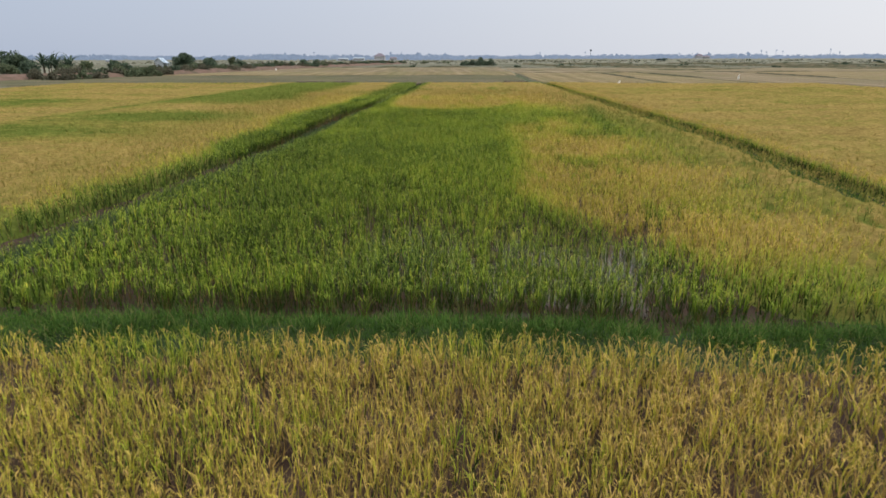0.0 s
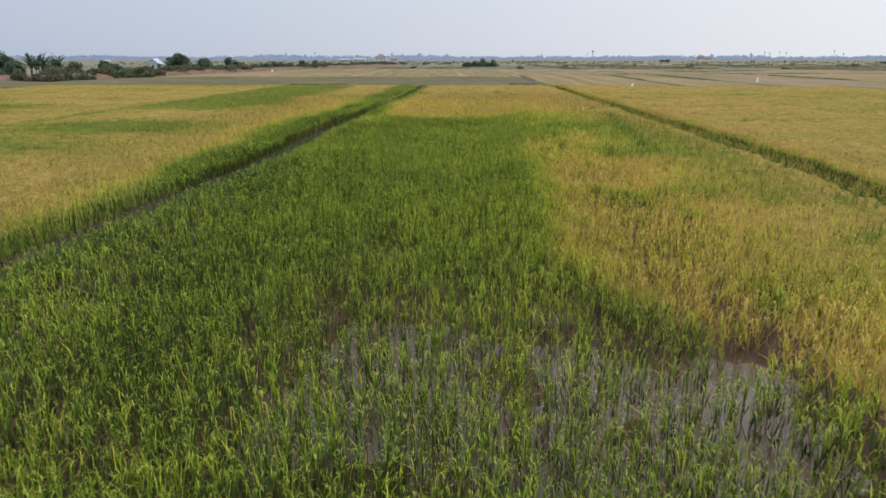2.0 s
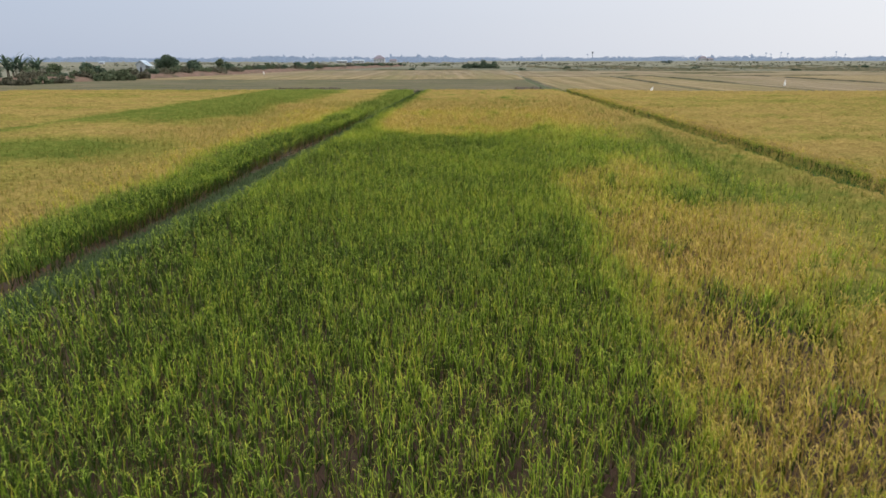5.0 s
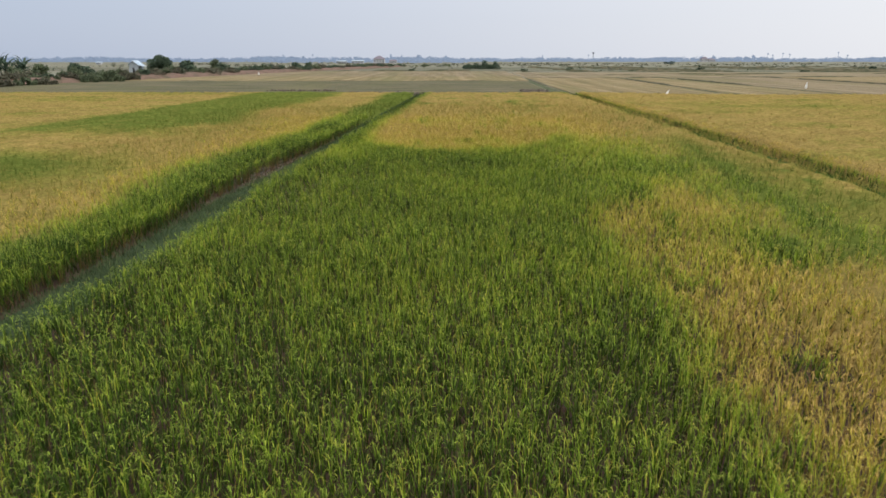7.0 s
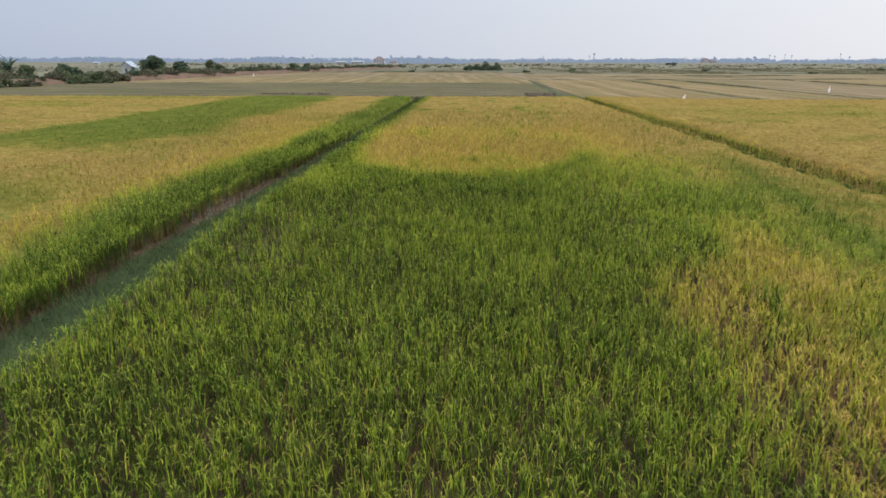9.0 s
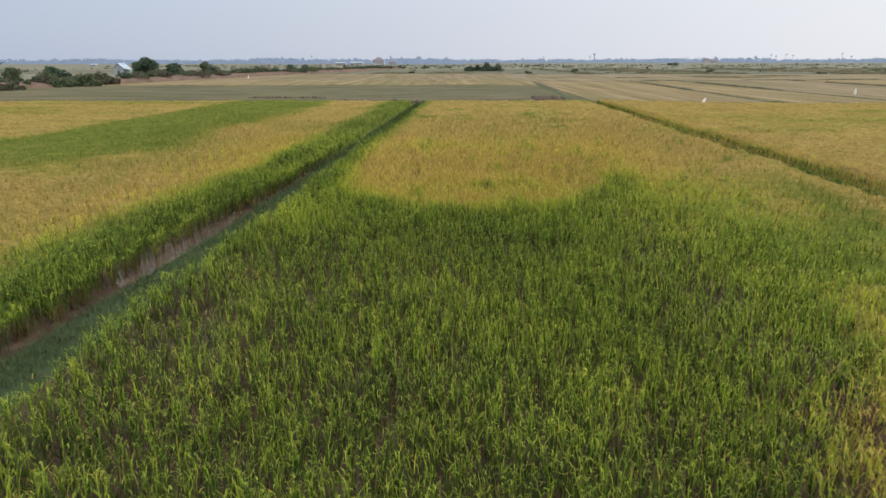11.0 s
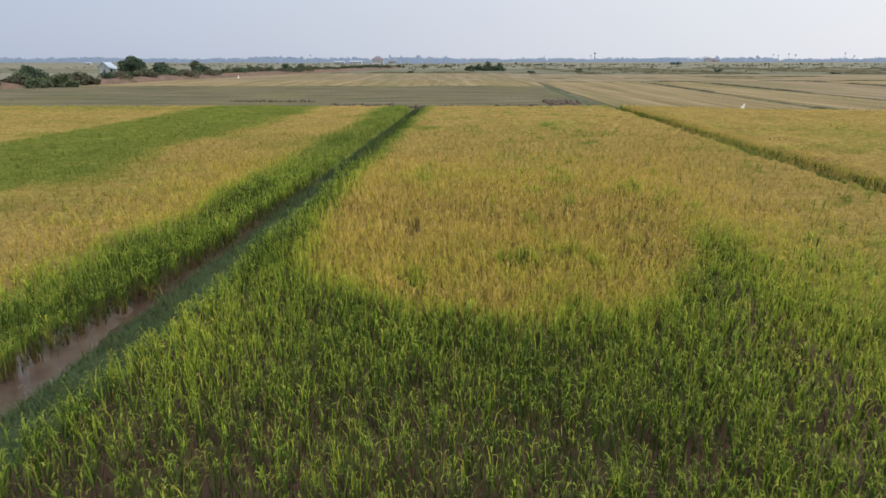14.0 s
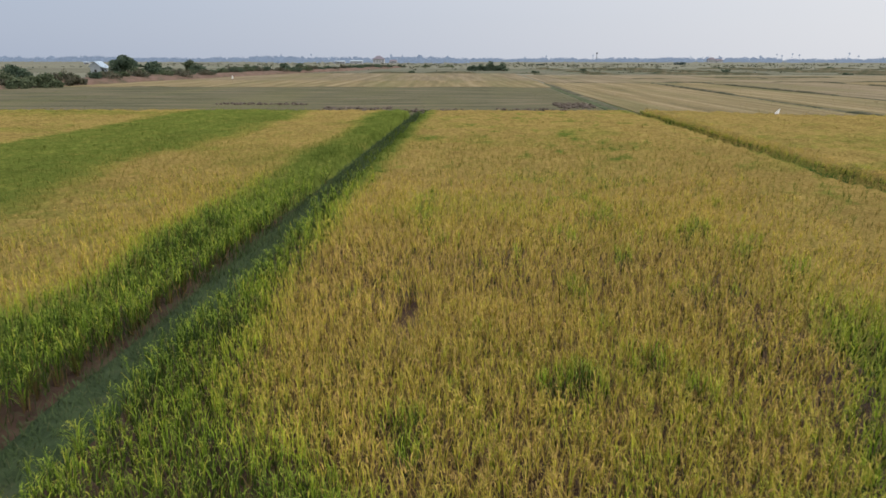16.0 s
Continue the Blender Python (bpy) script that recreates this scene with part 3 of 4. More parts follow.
def part(name, bm, material, parent=None, label=""):
    me = bpy.data.meshes.new(name)
    bm.to_mesh(me)
    bm.free()
    me.materials.append(material)
    ob = new(name, me)
    if parent:
        ob.parent = parent
    if label:
        tagged(ob, label)
    return ob


# ---- ground ----
def axis(lo, fine_lo, fine_hi, hi, fine):
    out = list(np.arange(fine_lo, fine_hi + 1e-6, fine))
    gap, v = fine, fine_hi
    while v < hi:
        gap *= 1.35
        v += gap
        out.append(v)
    gap, v = fine, fine_lo
    while v > lo:
        gap *= 1.35
        v -= gap
        out.insert(0, v)
    return np.array(out)


gxs, gys = axis(-4800, -14, 20, 4800, 0.38), axis(-1500, 9, 72, 4800, 0.38)
gx, gy = np.meshgrid(gxs, gys)
gz = 0.05 * (fbm(gx / 0.9, gy / 0.9, 61) - 0.5) + 0.05 * (fbm(gx / 3.1, gy / 3.1, 62) - 0.5)
lbx = gx + 0.35 - np.interp(gy, *np.array(L_BUND).T)
wetland = np.exp(-(((gx - 2.1) / 4.9) ** 2 + ((gy - 20.4) / 3.9) ** 2) ** 1.5)
ditch = np.exp(-((gx + 8.2 - 0.06 * (gy - 59.6)) / 0.75) ** 2 - ((gy - 59.6) / 4.6) ** 4) + 0.55 * np.exp(-((gx + 6.3) / 0.5) ** 2 - ((gy - 53.4) / 2.0) ** 2)
ditch = ditch + 0.6 * np.exp(-((gx - 4.9) / 0.3) ** 2 - ((gy - 16.9) / 1.6) ** 4)
gz = gz * (1 + 0.7 * wetland) + 0.04 - 0.05 * wetland - 0.1 * np.minimum(ditch, 1) - 0.03 * np.exp(-((lbx + 1.0) / 0.4) ** 2)
gz = np.where((np.abs(gx) < 30) & (gy > 5) & (gy < 90), gz, gz * 0.2)
gb = Blades()
outer = step(125, 140, gy) + step(70, 80, np.abs(gx)) + step(0, -20, gy)
gb.sheet(gxs, gys, gz, np.clip(outer, 0, 1), np.ones(gx.shape, bool))
gme = gb.mesh("ground", MUD)
gme.attributes["ripe"].name = "outer"
gme.polygons.foreach_set("use_smooth", np.ones(len(gme.polygons), bool))
tagged(new("ground", gme), "brown wet paddy mud running out to hazy plain", "ground", kind="structure")


def flat(name, corners, z, material, label, category="field", kind="structure"):
    """A thin slab on the ground, from its corners in order."""
    bm = bmesh.new()
    top = [bm.verts.new((x, y, z)) for x, y in corners]
    low = [bm.verts.new((x, y, -0.1)) for x, y in corners]
    bm.faces.new(top)
    for k in range(len(top)):
        bm.faces.new((top[k - 1], low[k - 1], low[k], top[k]))
    bmesh.ops.recalc_face_normals(bm, faces=bm.faces)
    return tagged(part(name, bm, material), label, category, kind=kind)


def pool(cx, cy, rx, ry, turn, seed):
    rnd = random.Random(seed)
    pts = []
    for k in range(28):
        a = k / 28 * 2 * math.pi
        r = 0.75 + 0.3 * rnd.random()
        px, py = rx * r * math.cos(a), ry * r * math.sin(a)
        pts.append((cx + px * math.cos(turn) - py * math.sin(turn), cy + px * math.sin(turn) + py * math.cos(turn)))
    return flat("water", pts, 0.003 + 0.004 * (seed % 2), WATER, "shallow still muddy water standing among rice stems", "water")


pool(1.9, 20.3, 6.2, 5.0, 0.0, 1)
pool(-8.2, 59.6, 1.25, 5.6, 0.06, 2)
pool(-6.1, 53.4, 1.1, 3.2, 0.1, 4)
pool(4.9, 17.3, 0.3, 1.3, 0.0, 6)

# plots beyond the standing rice
flat("field_fallow", [(-118, 127.5), (18.5, 127), (22, 196), (-80, 196), (-100, 160)], 0.06, FALLOW, "fallow field of grey-green weeds and old stubble")
flat("field_straw", [(-86, 196.3), (23, 196.3), (26, 240), (-80, 240)], 0.07, STRAW, "harvested field of pale yellow straw stubble")
flat("field_cut", [(-80, 240.3), (26, 240.3), (30, 334), (-64, 334)], 0.06, PINKSTRAW, "harvested field of reddish tan stubble in rows")
flat("field_east", [(21.5, 127), (44.5, 119), (52, 223), (25.5, 223)], 0.07, STRAW, "harvested field of pale yellow straw stubble")
flat("field_east", [(46, 119), (63.5, 117), (66, 226), (53.5, 223)], 0.06, STRAW, "harvested field of tan straw beside a ditch")
flat("field_east", [(65, 117), (95, 113), (100, 232), (67.5, 226)], 0.07, PINKSTRAW, "harvested field of tan stubble beside a ditch")
flat("field_east", [(96.5, 113), (190, 100), (200, 240), (101.5, 232)], 0.06, STRAW, "harvested field of pale stubble at the plain's edge")
flat("field_east", [(26, 225), (200, 243), (215, 306), (30, 306)], 0.065, PINKSTRAW, "harvested field of reddish tan stubble")
flat("field_verge", [(18.7, 127), (21.3, 127), (25.3, 223), (22.3, 196)], 0.05, VERGE, "narrow green grass verge between harvested fields", "grass verge")
flat("field_meadow", [(-300, 345), (500, 312), (620, 480), (-300, 480)], 0.05, MEADOW, "rough green meadow with weedy banks")


# ---- banks ----
def bank(name, line, along, half, high, label, wob=0.12, step_len=0.4, start=0, stop=1, material=None, broken=0.0):
    """A rounded earth bank; line gives the across coordinate for each place along."""
    bm = bmesh.new()
    rows, rnd = [], random.Random(len(name))
    s = start
    while s <= stop:
        c = float(poly(line, s))
        row = []
        for k in range(9):
            u = -1 + k / 4
            off = u * half * (1 - 0.2 * float(step(64, 88, s)) * (name == "bund_west")) * (1 + wob * (float(fbm(np.float64(s / 1.7), np.float64(u * 2), 71)) - 0.5) * 2)
            z = high * (max(0.0, 1 - u * u)) ** 0.8 * (0.75 + 0.5 * float(fbm(np.float64(s / 1.1), np.float64(u * 1.5 + 9), 72))) - (0.08 if abs(u) > 0.99 else 0)
            z *= 1 - (0.95 * math.exp(-((s - 4.9) / 0.4) ** 2) if along == "x" and half == 0.9 and high == 0.28 else 0)
            z *= 1 - broken + broken * 1.6 * float(step(0.35, 0.65, vnoise(np.float64(s / 9), np.float64(3.3), 77)))
            row.append(bm.verts.new((c + off, s, z) if along == "y" else (s, c + off, z)))
        rows.append(row)
        s += step_len
    for a, b in zip(rows, rows[1:]):
        for k in range(8):
            f = bm.faces.new((a[k], a[k + 1], b[k + 1], b[k]))
            f.smooth = True
    bmesh.ops.recalc_face_normals(bm, faces=bm.faces)
    return tagged(part(name, bm, material or MUD), label, "field bank", kind="structure")


bank("bund_west", L_BUND, "y", 0.75, 0.2, "low mud bank between paddies, grown over with creeping grass", start=-20, stop=126, material=TURF)
bank("bund_east", R_BUND, "y", 0.6, 0.14, "low mud bank between paddies, edged with green rice", start=-20, stop=127, material=TURF)
bank("bund_cross", X_BUND, "x", 0.9, 0.28, "low mud bank between paddies under thick dark green grass", start=-60, stop=60, material=TURF)


def bank_grass(line, along, lo, hi, half, per_m, length, label, fade=None, material=GRASS, wide=1.0):
    n = int((hi - lo) * per_m)
    s = np.random.uniform(lo, hi, n)
    u = np.random.normal(-0.1 if material is GREYGRASS else 0, 0.55, n)
    if fade:
        keep = np.random.uniform(0, 1, n) < fade(s)
        s, u = s[keep], u[keep]
        n = len(s)
    if material is GREYGRASS:
        keep = (u > -0.75) | (np.abs(s - 59.6) > 5)
        s, u = s[keep], u[keep]
        n = len(s)
    clump = fbm(s / 0.8, u * 1.5, 81)
    c = poly(line, s) + u * half
    z = 0.18 * np.clip(1 - u * u, 0, 1)
    x, y = (c, s) if along == "y" else (s, c)
    bl = Blades()
    bl.add(x, y, z, np.random.uniform(0, 2 * np.pi, n), np.random.uniform(0.1, 0.9, n), np.random.uniform(0.4, 1.6, n), length * (0.5 + clump) * np.random.uniform(0.6, 1.2, n),
           np.random.uniform(0.012, 0.022, n) * wide, np.zeros(n), 2)
    tagged(new("bund_grass", bl.mesh("bund_grass", material)), label, "grass", kind="stuff")


bank_grass(X_BUND, "x", -13, 13, 0.85, 1000, 0.46, "thick dark green grass matted over a paddy bank", lambda s: 1 - 0.9 * np.exp(-((s - 5.0) / 0.5) ** 2))
bank_grass(L_BUND, "y", 17, 84, 0.82, 480, 0.24, "short grey-green creeping grass on a paddy bank", lambda s: 0.6 + 0.4 * step(0.3, 0.6, fbm(s / 2.3, s * 0, 91)), GREYGRASS)
bank_grass(L_BUND, "y", 84, 126, 0.5, 300, 0.32, "short grey-green creeping grass on a paddy bank", material=GREYGRASS, wide=2.0)
bank_grass(L_BUND, "y", -6, 17, 0.75, 200, 0.34, "short grey-green creeping grass on a paddy bank", material=GREYGRASS, wide=2.0)
bank_grass(R_BUND, "y", 2, 126, 0.5, 150, 0.24, "rough dark green grass on a paddy bank", wide=1.6)
for lo, hi in ((-58, -13), (13, 58)):
    bank_grass(X_BUND, "x", lo, hi, 0.85, 260, 0.5, "thick dark green grass matted over a paddy bank", wide=2.4)

# ---- the crop ----
for zone, label in (("mid", "dense rice crop, fresh green turning to ripe gold"), ("near", "ripe golden-brown rice crop flecked with green"),
                    ("left", "ripe golden rice crop with green streaks"), ("right", "evenly ripe golden rice crop")):
    tagged(new("rice_crop", grow(zone).mesh("rice_crop", RICE, HEAD, CANOPY, SHADED_FAR_RICE)), label, "rice crop", kind="stuff")


# ---- single rice plants that stand out along the banks ----
def plant_mesh(ripe, tall, seed):
    np.random.seed(seed)
    bl = Blades()
    n = 60
    ang = np.random.uniform(0, 2 * np.pi, n)
    r = 0.08 * np.sqrt(np.random.uniform(0, 1, n))
    x, y = r * np.cos(ang), r * np.sin(ang)
    k = 14
    bl.add(x[:k], y[:k], np.zeros(k) - 0.02, ang[:k], np.random.uniform(0, 0.15, k), np.zeros(k) + 0.1, tall * np.random.uniform(0.5, 0.8, k), np.full(k, 0.024), np.random.uniform(0.93, 1, k), 2)
    bl.add(x[k:48], y[k:48], np.random.uniform(0.1, 0.6, 34) * tall, ang[k:48], np.random.uniform(0.05, 0.5, 34), np.random.uniform(0.5, 2.6, 34), tall * np.random.uniform(0.4, 0.65, 34),
           np.full(34, 0.013), ripe * np.random.uniform(0.5, 1.1, 34), 3)
    bl.add(x[48:], y[48:], np.full(12, tall * 0.7), ang[48:], np.random.uniform(0.1, 0.3, 12), np.random.uniform(1.8, 3.6, 12), np.full(12, 0.22), np.full(12, 0.016), np.full(12, ripe + 0.05), 3, 2.0, 1)
    return bl.mesh("rice_plant", RICE, HEAD)


KINDS = [(plant_mesh(rp, tl, 40 + i), rp) for i, (rp, tl) in enumerate(((0.11, 0.92), (0.16, 0.88), (0.24, 0.9), (0.32, 0.84)))]
rnd = random.Random(5)


def lone_plant(x, y, kind):
    me, rp = KINDS[kind]
    ob = new("rice_plant", me)
    ob.matrix_world = pose(x, y, 0, 0, 0, rnd.uniform(0, 360)) @ Matrix.Scale(rnd.uniform(0.78, 1.0), 4)
    tagged(ob, "green rice plant with drooping leaves at a bank's edge" if rp < 0.3 else "yellowing rice plant with drooping heads at a bank's edge", "rice plant", "rice plants along the banks")


for k in range(30):
    x = -9 + 18 * k / 30 + rnd.uniform(-0.4, 0.4)
    if abs(x - 4.9) > 0.4:
        lone_plant(x, float(poly(X_BUND, x)) + rnd.uniform(0.65, 1.35), rnd.choice((0, 0, 1, 1, 2)))
for k in range(130):
    y = 40 + 40 * k / 130 + rnd.uniform(-0.15, 0.15)
    lone_plant(float(poly(L_BUND, y)) - rnd.uniform(0.8, 1.4) - 0.5 * math.exp(-((y - 59) / 6) ** 2), y, rnd.choice((0, 0, 1, 1, 2)))
for k in range(48):
    y = 36 + 42 * k / 48 + rnd.uniform(-0.15, 0.15)
    lone_plant(float(poly(L_BUND, y)) + 0.8 + 0.6 * math.exp(-((y - 45) / 10) ** 2) + rnd.uniform(-0.15, 0.1), y, rnd.choice((0, 0, 1, 2)))


# ---- the earth bank with trees ----
LEVEE = [(60, -165), (120, -128), (158, -110), (185, -93), (215, -86), (262, -79), (335, -68), (395, -52), (470, -40), (600, -30)]
bank("levee", LEVEE, "y", 7.5, 1.3, "bare red-brown earth bank with scrub", 0.3, 2.5, 100, 560, REDSOIL)


def levee_z(x, y):
    u = (x - float(poly(LEVEE, y))) / 7.5
    return max(0.0, 1.3 * max(0.0, 1 - u * u) ** 0.8 - 0.25)


def leaf_mesh(name, blobs, count, size, material, seed, flat_low=0.0):
    """A crown of many small leaf sprays on and inside a cluster of lobes."""
    rs = np.random.RandomState(abs(seed))
    bl = np.array(blobs, float)
    pick = rs.choice(len(bl), count, p=bl[:, 3] ** 2 / (bl[:, 3] ** 2).sum())
    d = rs.normal(0, 1, (count, 3))
    d /= np.linalg.norm(d, axis=1)[:, None]
    r = bl[pick, 3] * (0.7 + 0.45 * rs.uniform(0, 1, count))
    c = bl[pick, :3] + d * r[:, None] * np.array((1, 1, 0.8))
    c[:, 2] = np.maximum(c[:, 2], flat_low)
    a, b = rs.normal(0, 1, (count, 3)), rs.normal(0, 1, (count, 3))
    a /= np.linalg.norm(a, axis=1)[:, None]
    b -= a * (a * b).sum(1)[:, None]
    b /= np.linalg.norm(b, axis=1)[:, None]
    s = size * rs.uniform(0.5, 1.2, count)[:, None]
    v = np.stack([c - a * s, c - b * s * 0.5, c + a * s, c + b * s * 0.5], 1).reshape(-1, 3)
    me = bpy.data.meshes.new(name)
    me.from_pydata(v.tolist(), [], np.arange(count * 4).reshape(-1, 4).tolist())
    me.materials.append(material)
    return me


def limb(bm, a, b, ra, rb, sides=6):
    a, b = Vector(a), Vector(b)
    q = (b - a).to_track_quat("Z", "Y")
    rings = []
    for p, r in ((a, ra), (b, rb)):
        rings.append([bm.verts.new(p + q @ Vector((r * math.cos(k * math.tau / sides), r * math.sin(k * math.tau / sides), 0))) for k in range(sides)])
    for k in range(sides):
        bm.faces.new((rings[0][k - 1], rings[0][k], rings[1][k], rings[1][k - 1]))
    bm.faces.new(rings[1])


def tree(name, x, y, top, wide, seed, material, label, category, low=0.3, leaves=1400, size=0.4, base=None):
    """A trunk with limbs and a lobed crown between a share of the height and the top."""
    rd = random.Random(seed)
    z0 = levee_z(x, y) - 0.05 if base is None else base
    h = top - z0
    thing = new(name)
    thing.matrix_world = pose(x, y, z0)
    tagged(thing, label, category)
    mid, half = h * (1 + low) / 2, h * (1 - low) / 2
    blobs = []
    for k in range(rd.randint(14, 20)):
        a, d = rd.uniform(0, math.tau), rd.random() ** 0.6
        r = min(half, wide / 2) * rd.uniform(0.34, 0.6)
        zz = mid + rd.uniform(-1, 1) * max(0.0, half - r) * (1.05 - 0.5 * d)
        if low < 0.06:
            zz = 0.5 * r + rd.random() * max(0.0, h - 1.5 * r) * (1 - 0.65 * d)
        blobs.append((math.cos(a) * d * max(0.1, wide / 2 - r * 0.7), math.sin(a) * d * max(0.1, wide / 2 - r * 0.7), zz, r))
    bm = bmesh.new()
    trunk_r = 0.03 * h + 0.03
    fork = (rd.uniform(-0.1, 0.1) * h * 0.3, rd.uniform(-0.1, 0.1) * h * 0.3, max(0.25, h * low * 0.9))
    limb(bm, (0, 0, -0.1), fork, trunk_r, trunk_r * 0.7, 8)
    for b in blobs[:7]:
        limb(bm, fork, b[:3], trunk_r * 0.5, trunk_r * 0.12)
    part("trunk", bm, BARK, thing)
    crown = new("crown", leaf_mesh("crown", blobs, int(leaves * 1.05), size, material, seed, 0.05))
    crown.parent = thing
    return thing


DK, MD, DR = LEAF_DARK, LEAF_MID, LEAF_DRY
for x, y, top, wide, low, mat_, n in ((-98.4, 260, 7.4, 10.4, 0.12, DK, 3000), (-85, 251, 6.2, 6.6, 0.04, DK, 2000), (-94.6, 206, 4.9, 3.8, 0.05, DK, 1200), (-86, 282, 5.8, 3.4, 0.25, MD, 800),
                                     (-81, 276, 5.2, 5.8, 0.04, DK, 1400), (-113, 183, 7.4, 4.8, 0.15, DK, 1700), (-108, 180, 6.4, 5.4, 0.05, DK, 1700), (-108, 171, 5.4, 4.6, 0.02, MD, 1500),
                                     (-118.4, 190, 8.0, 7.5, 0.1, DK, 2000), (-103.8, 200, 4.9, 4.4, 0.1, MD, 1300), (-102, 213, 4.7, 4.4, 0.1, DK, 1200), (-72, 358, 4.5, 4.4, 0.1, DK, 900), (-67, 369, 4.4, 4.2, 0.1, DK, 900),
                                     (-124, 176, 8.6, 8.5, 0.12, DK, 2200), (-119, 168, 7.0, 7, 0.08, DK, 1800)):
    tree("tree", x, y, top, wide, int(x * 7 + y), mat_, "small spreading tree with dense dark green crown" if mat_ is DK else "small tree with lighter green crown", "tree", low, n)
for x, y, top, wide, mat_, n in ((-89, 188, 3.4, 5.4, DR, 1300), (-88, 199, 3.3, 6.0, MD, 1400), (-87, 207, 4.1, 6.8, MD, 1700), (-84, 229, 3.4, 4.4, MD, 1100), (-87, 246, 4.7, 3.8, MD, 1100), (-80, 256, 2.5, 4.2, DK, 900),
                                 (-78, 260, 2.3, 4.4, DK, 900), (-77, 287, 3.6, 5.0, MD, 1000), (-76, 294, 3.2, 5.0, DR, 900), (-74, 306, 4.4, 7.0, MD, 1200), (-73, 313, 3.8, 5.5, DK, 1000), (-70, 336, 2.9, 6.5, DR, 900),
                                 (-63, 385, 3.7, 4.2, DK, 800), (-66, 345, 2.6, 5, DR, 700), (-58, 400, 2.4, 6, DR, 700), (-52, 413, 2.1, 8, MD, 800), (-42, 478, 3.5, 9, DK, 900), (-36, 480, 3.2, 9, DK, 900),
                                 (-97, 176, 2.1, 6.5, DR, 1200), (-92, 183, 2.2, 5.5, MD, 1200), (-94, 186, 2.3, 5.0, DK, 1000), (-86, 196, 3.0, 7, MD, 1500), (-87, 203, 3.5, 8, DR, 1600), (-105.5, 214, 3.9, 3.2, MD, 800), (-99.4, 212, 3.9, 4, MD, 900), (-95, 214, 3.4, 4, MD, 900),
                                 (-93, 222, 3.0, 5, MD, 1000), (-90, 236, 3.2, 5, MD, 1000), (-112, 163, 2.8, 7, DR, 1200), (-118, 150, 3.0, 7, MD, 1200), (-91, 216, 2.2, 5, DR, 800), (-83, 240, 2.2, 4, DR, 700),
                                 (-92, 162, 2.7, 4.4, DR, 1100), (-88, 161, 2.6, 4.6, DR, 1100), (-88, 168, 2.6, 4.6, MD, 1100), (-86, 172, 2.5, 5.2, DR, 1200), (-90, 188, 3.0, 5.2, DR, 1100), (-85, 188, 3.9, 7.2, MD, 1800),
                                 (-82, 193, 4.3, 7.4, MD, 1900), (-82, 203, 3.3, 6.0, DK, 1400), (-104, 266, 3.0, 4.0, MD, 800), (-92, 254, 4.4, 4.6, MD, 1000), (-90, 250, 3.8, 4.4, DK, 900), (-106, 263, 2.4, 4.0, MD, 700), (-83, 250, 3.0, 5.5, MD, 1000), (-81, 268, 3.2, 5.5, MD, 900), (-98, 166, 3.2, 6, DR, 1200),
                                 (-116, 193, 5.4, 6, DK, 1200), (-109, 197, 5.0, 5.5, MD, 1100), (-104, 191, 4.4, 6, MD, 1100), (-121, 200, 6.2, 6, DK, 1200), (-99, 186, 3.6, 6, DR, 1000), (-112, 203, 5.2, 5, DK, 1000), (-30, 520, 3, 14, DK, 900), (-14, 530, 2.6, 14, MD, 900), (4, 540, 2.4, 12, MD, 800)):
    if y < 212 and x > -93:
        top, mat_ = top * 0.72 + 0.2, DR if mat_ is DK else mat_
    tree("shrub", x, y, top, wide, int(x * 5 + y * 3), mat_, {DR: "low dusty brownish shrub on the red earth bank", MD: "rounded green shrub on the red earth bank", DK: "dense dark green shrub on the red earth bank"}[mat_],
         "shrub", 0.0, int(n * 1.05), 0.32)

rs_ = random.Random(77)
for k in range(70):
    y = 176 + 4.4 * k
    x = float(poly(LEVEE, y)) + rs_.uniform(-6, 5)
    tree("shrub", x, y, levee_z(x, y) + rs_.uniform(1.3, 3.3), rs_.uniform(3, 7), 900 + k, rs_.choice((DR, DR, MD, DK)), "low dusty scrub on the red earth bank", "shrub", 0.0, 420, 0.3)

# the lone clump on the plain, and scattered bushes farther out
for x, y, top, wide, n in ((15.5, 397, 4.2, 6.5, 1200), (20, 398, 4.0, 6, 1000), (24.5, 396, 5.6, 8, 1600), (31, 397, 5.2, 6.5, 1400), (27.5, 399, 4.2, 6, 900)):
    tree("bush", x, y, top, wide, int(x * 9), DK, "dark green bushy tree in a lone clump on the plain", "tree", 0.03, n, 0.32, 0.0)
for x, y, top, wide in ((229, 378, 2.6, 4), (262, 800, 4, 9), (270, 803, 4.5, 10), (-13, 338, 1.2, 3), (40, 345, 1.0, 4), (130, 360, 1.4, 3), (330, 500, 2.5, 6), (420, 640, 3, 8), (95, 700, 2.5, 8), (60, 336, 0.9, 3), (88, 331, 0.8, 4), (118, 326, 1.0, 3), (160, 318, 0.9, 4), (205, 311, 1.1, 3), (75, 410, 1.2, 4), (150, 408, 1.2, 5), (240, 404, 1.4, 4), (310, 402, 1.2, 5), (180, 490, 1.5, 5), (260, 500, 1.5, 6), (-120, 360, 1.4, 4), (-150, 420, 1.8, 5), (-210, 520, 2.4, 6)):
    tree("bush", x, y, top, wide, int(x * 3 + y), LEAF_DARK if y < 600 else MID_LEAF, "small dark bush standing alone on the plain", "bush", 0.02, 500, 0.3 + y / 2500, 0.0)


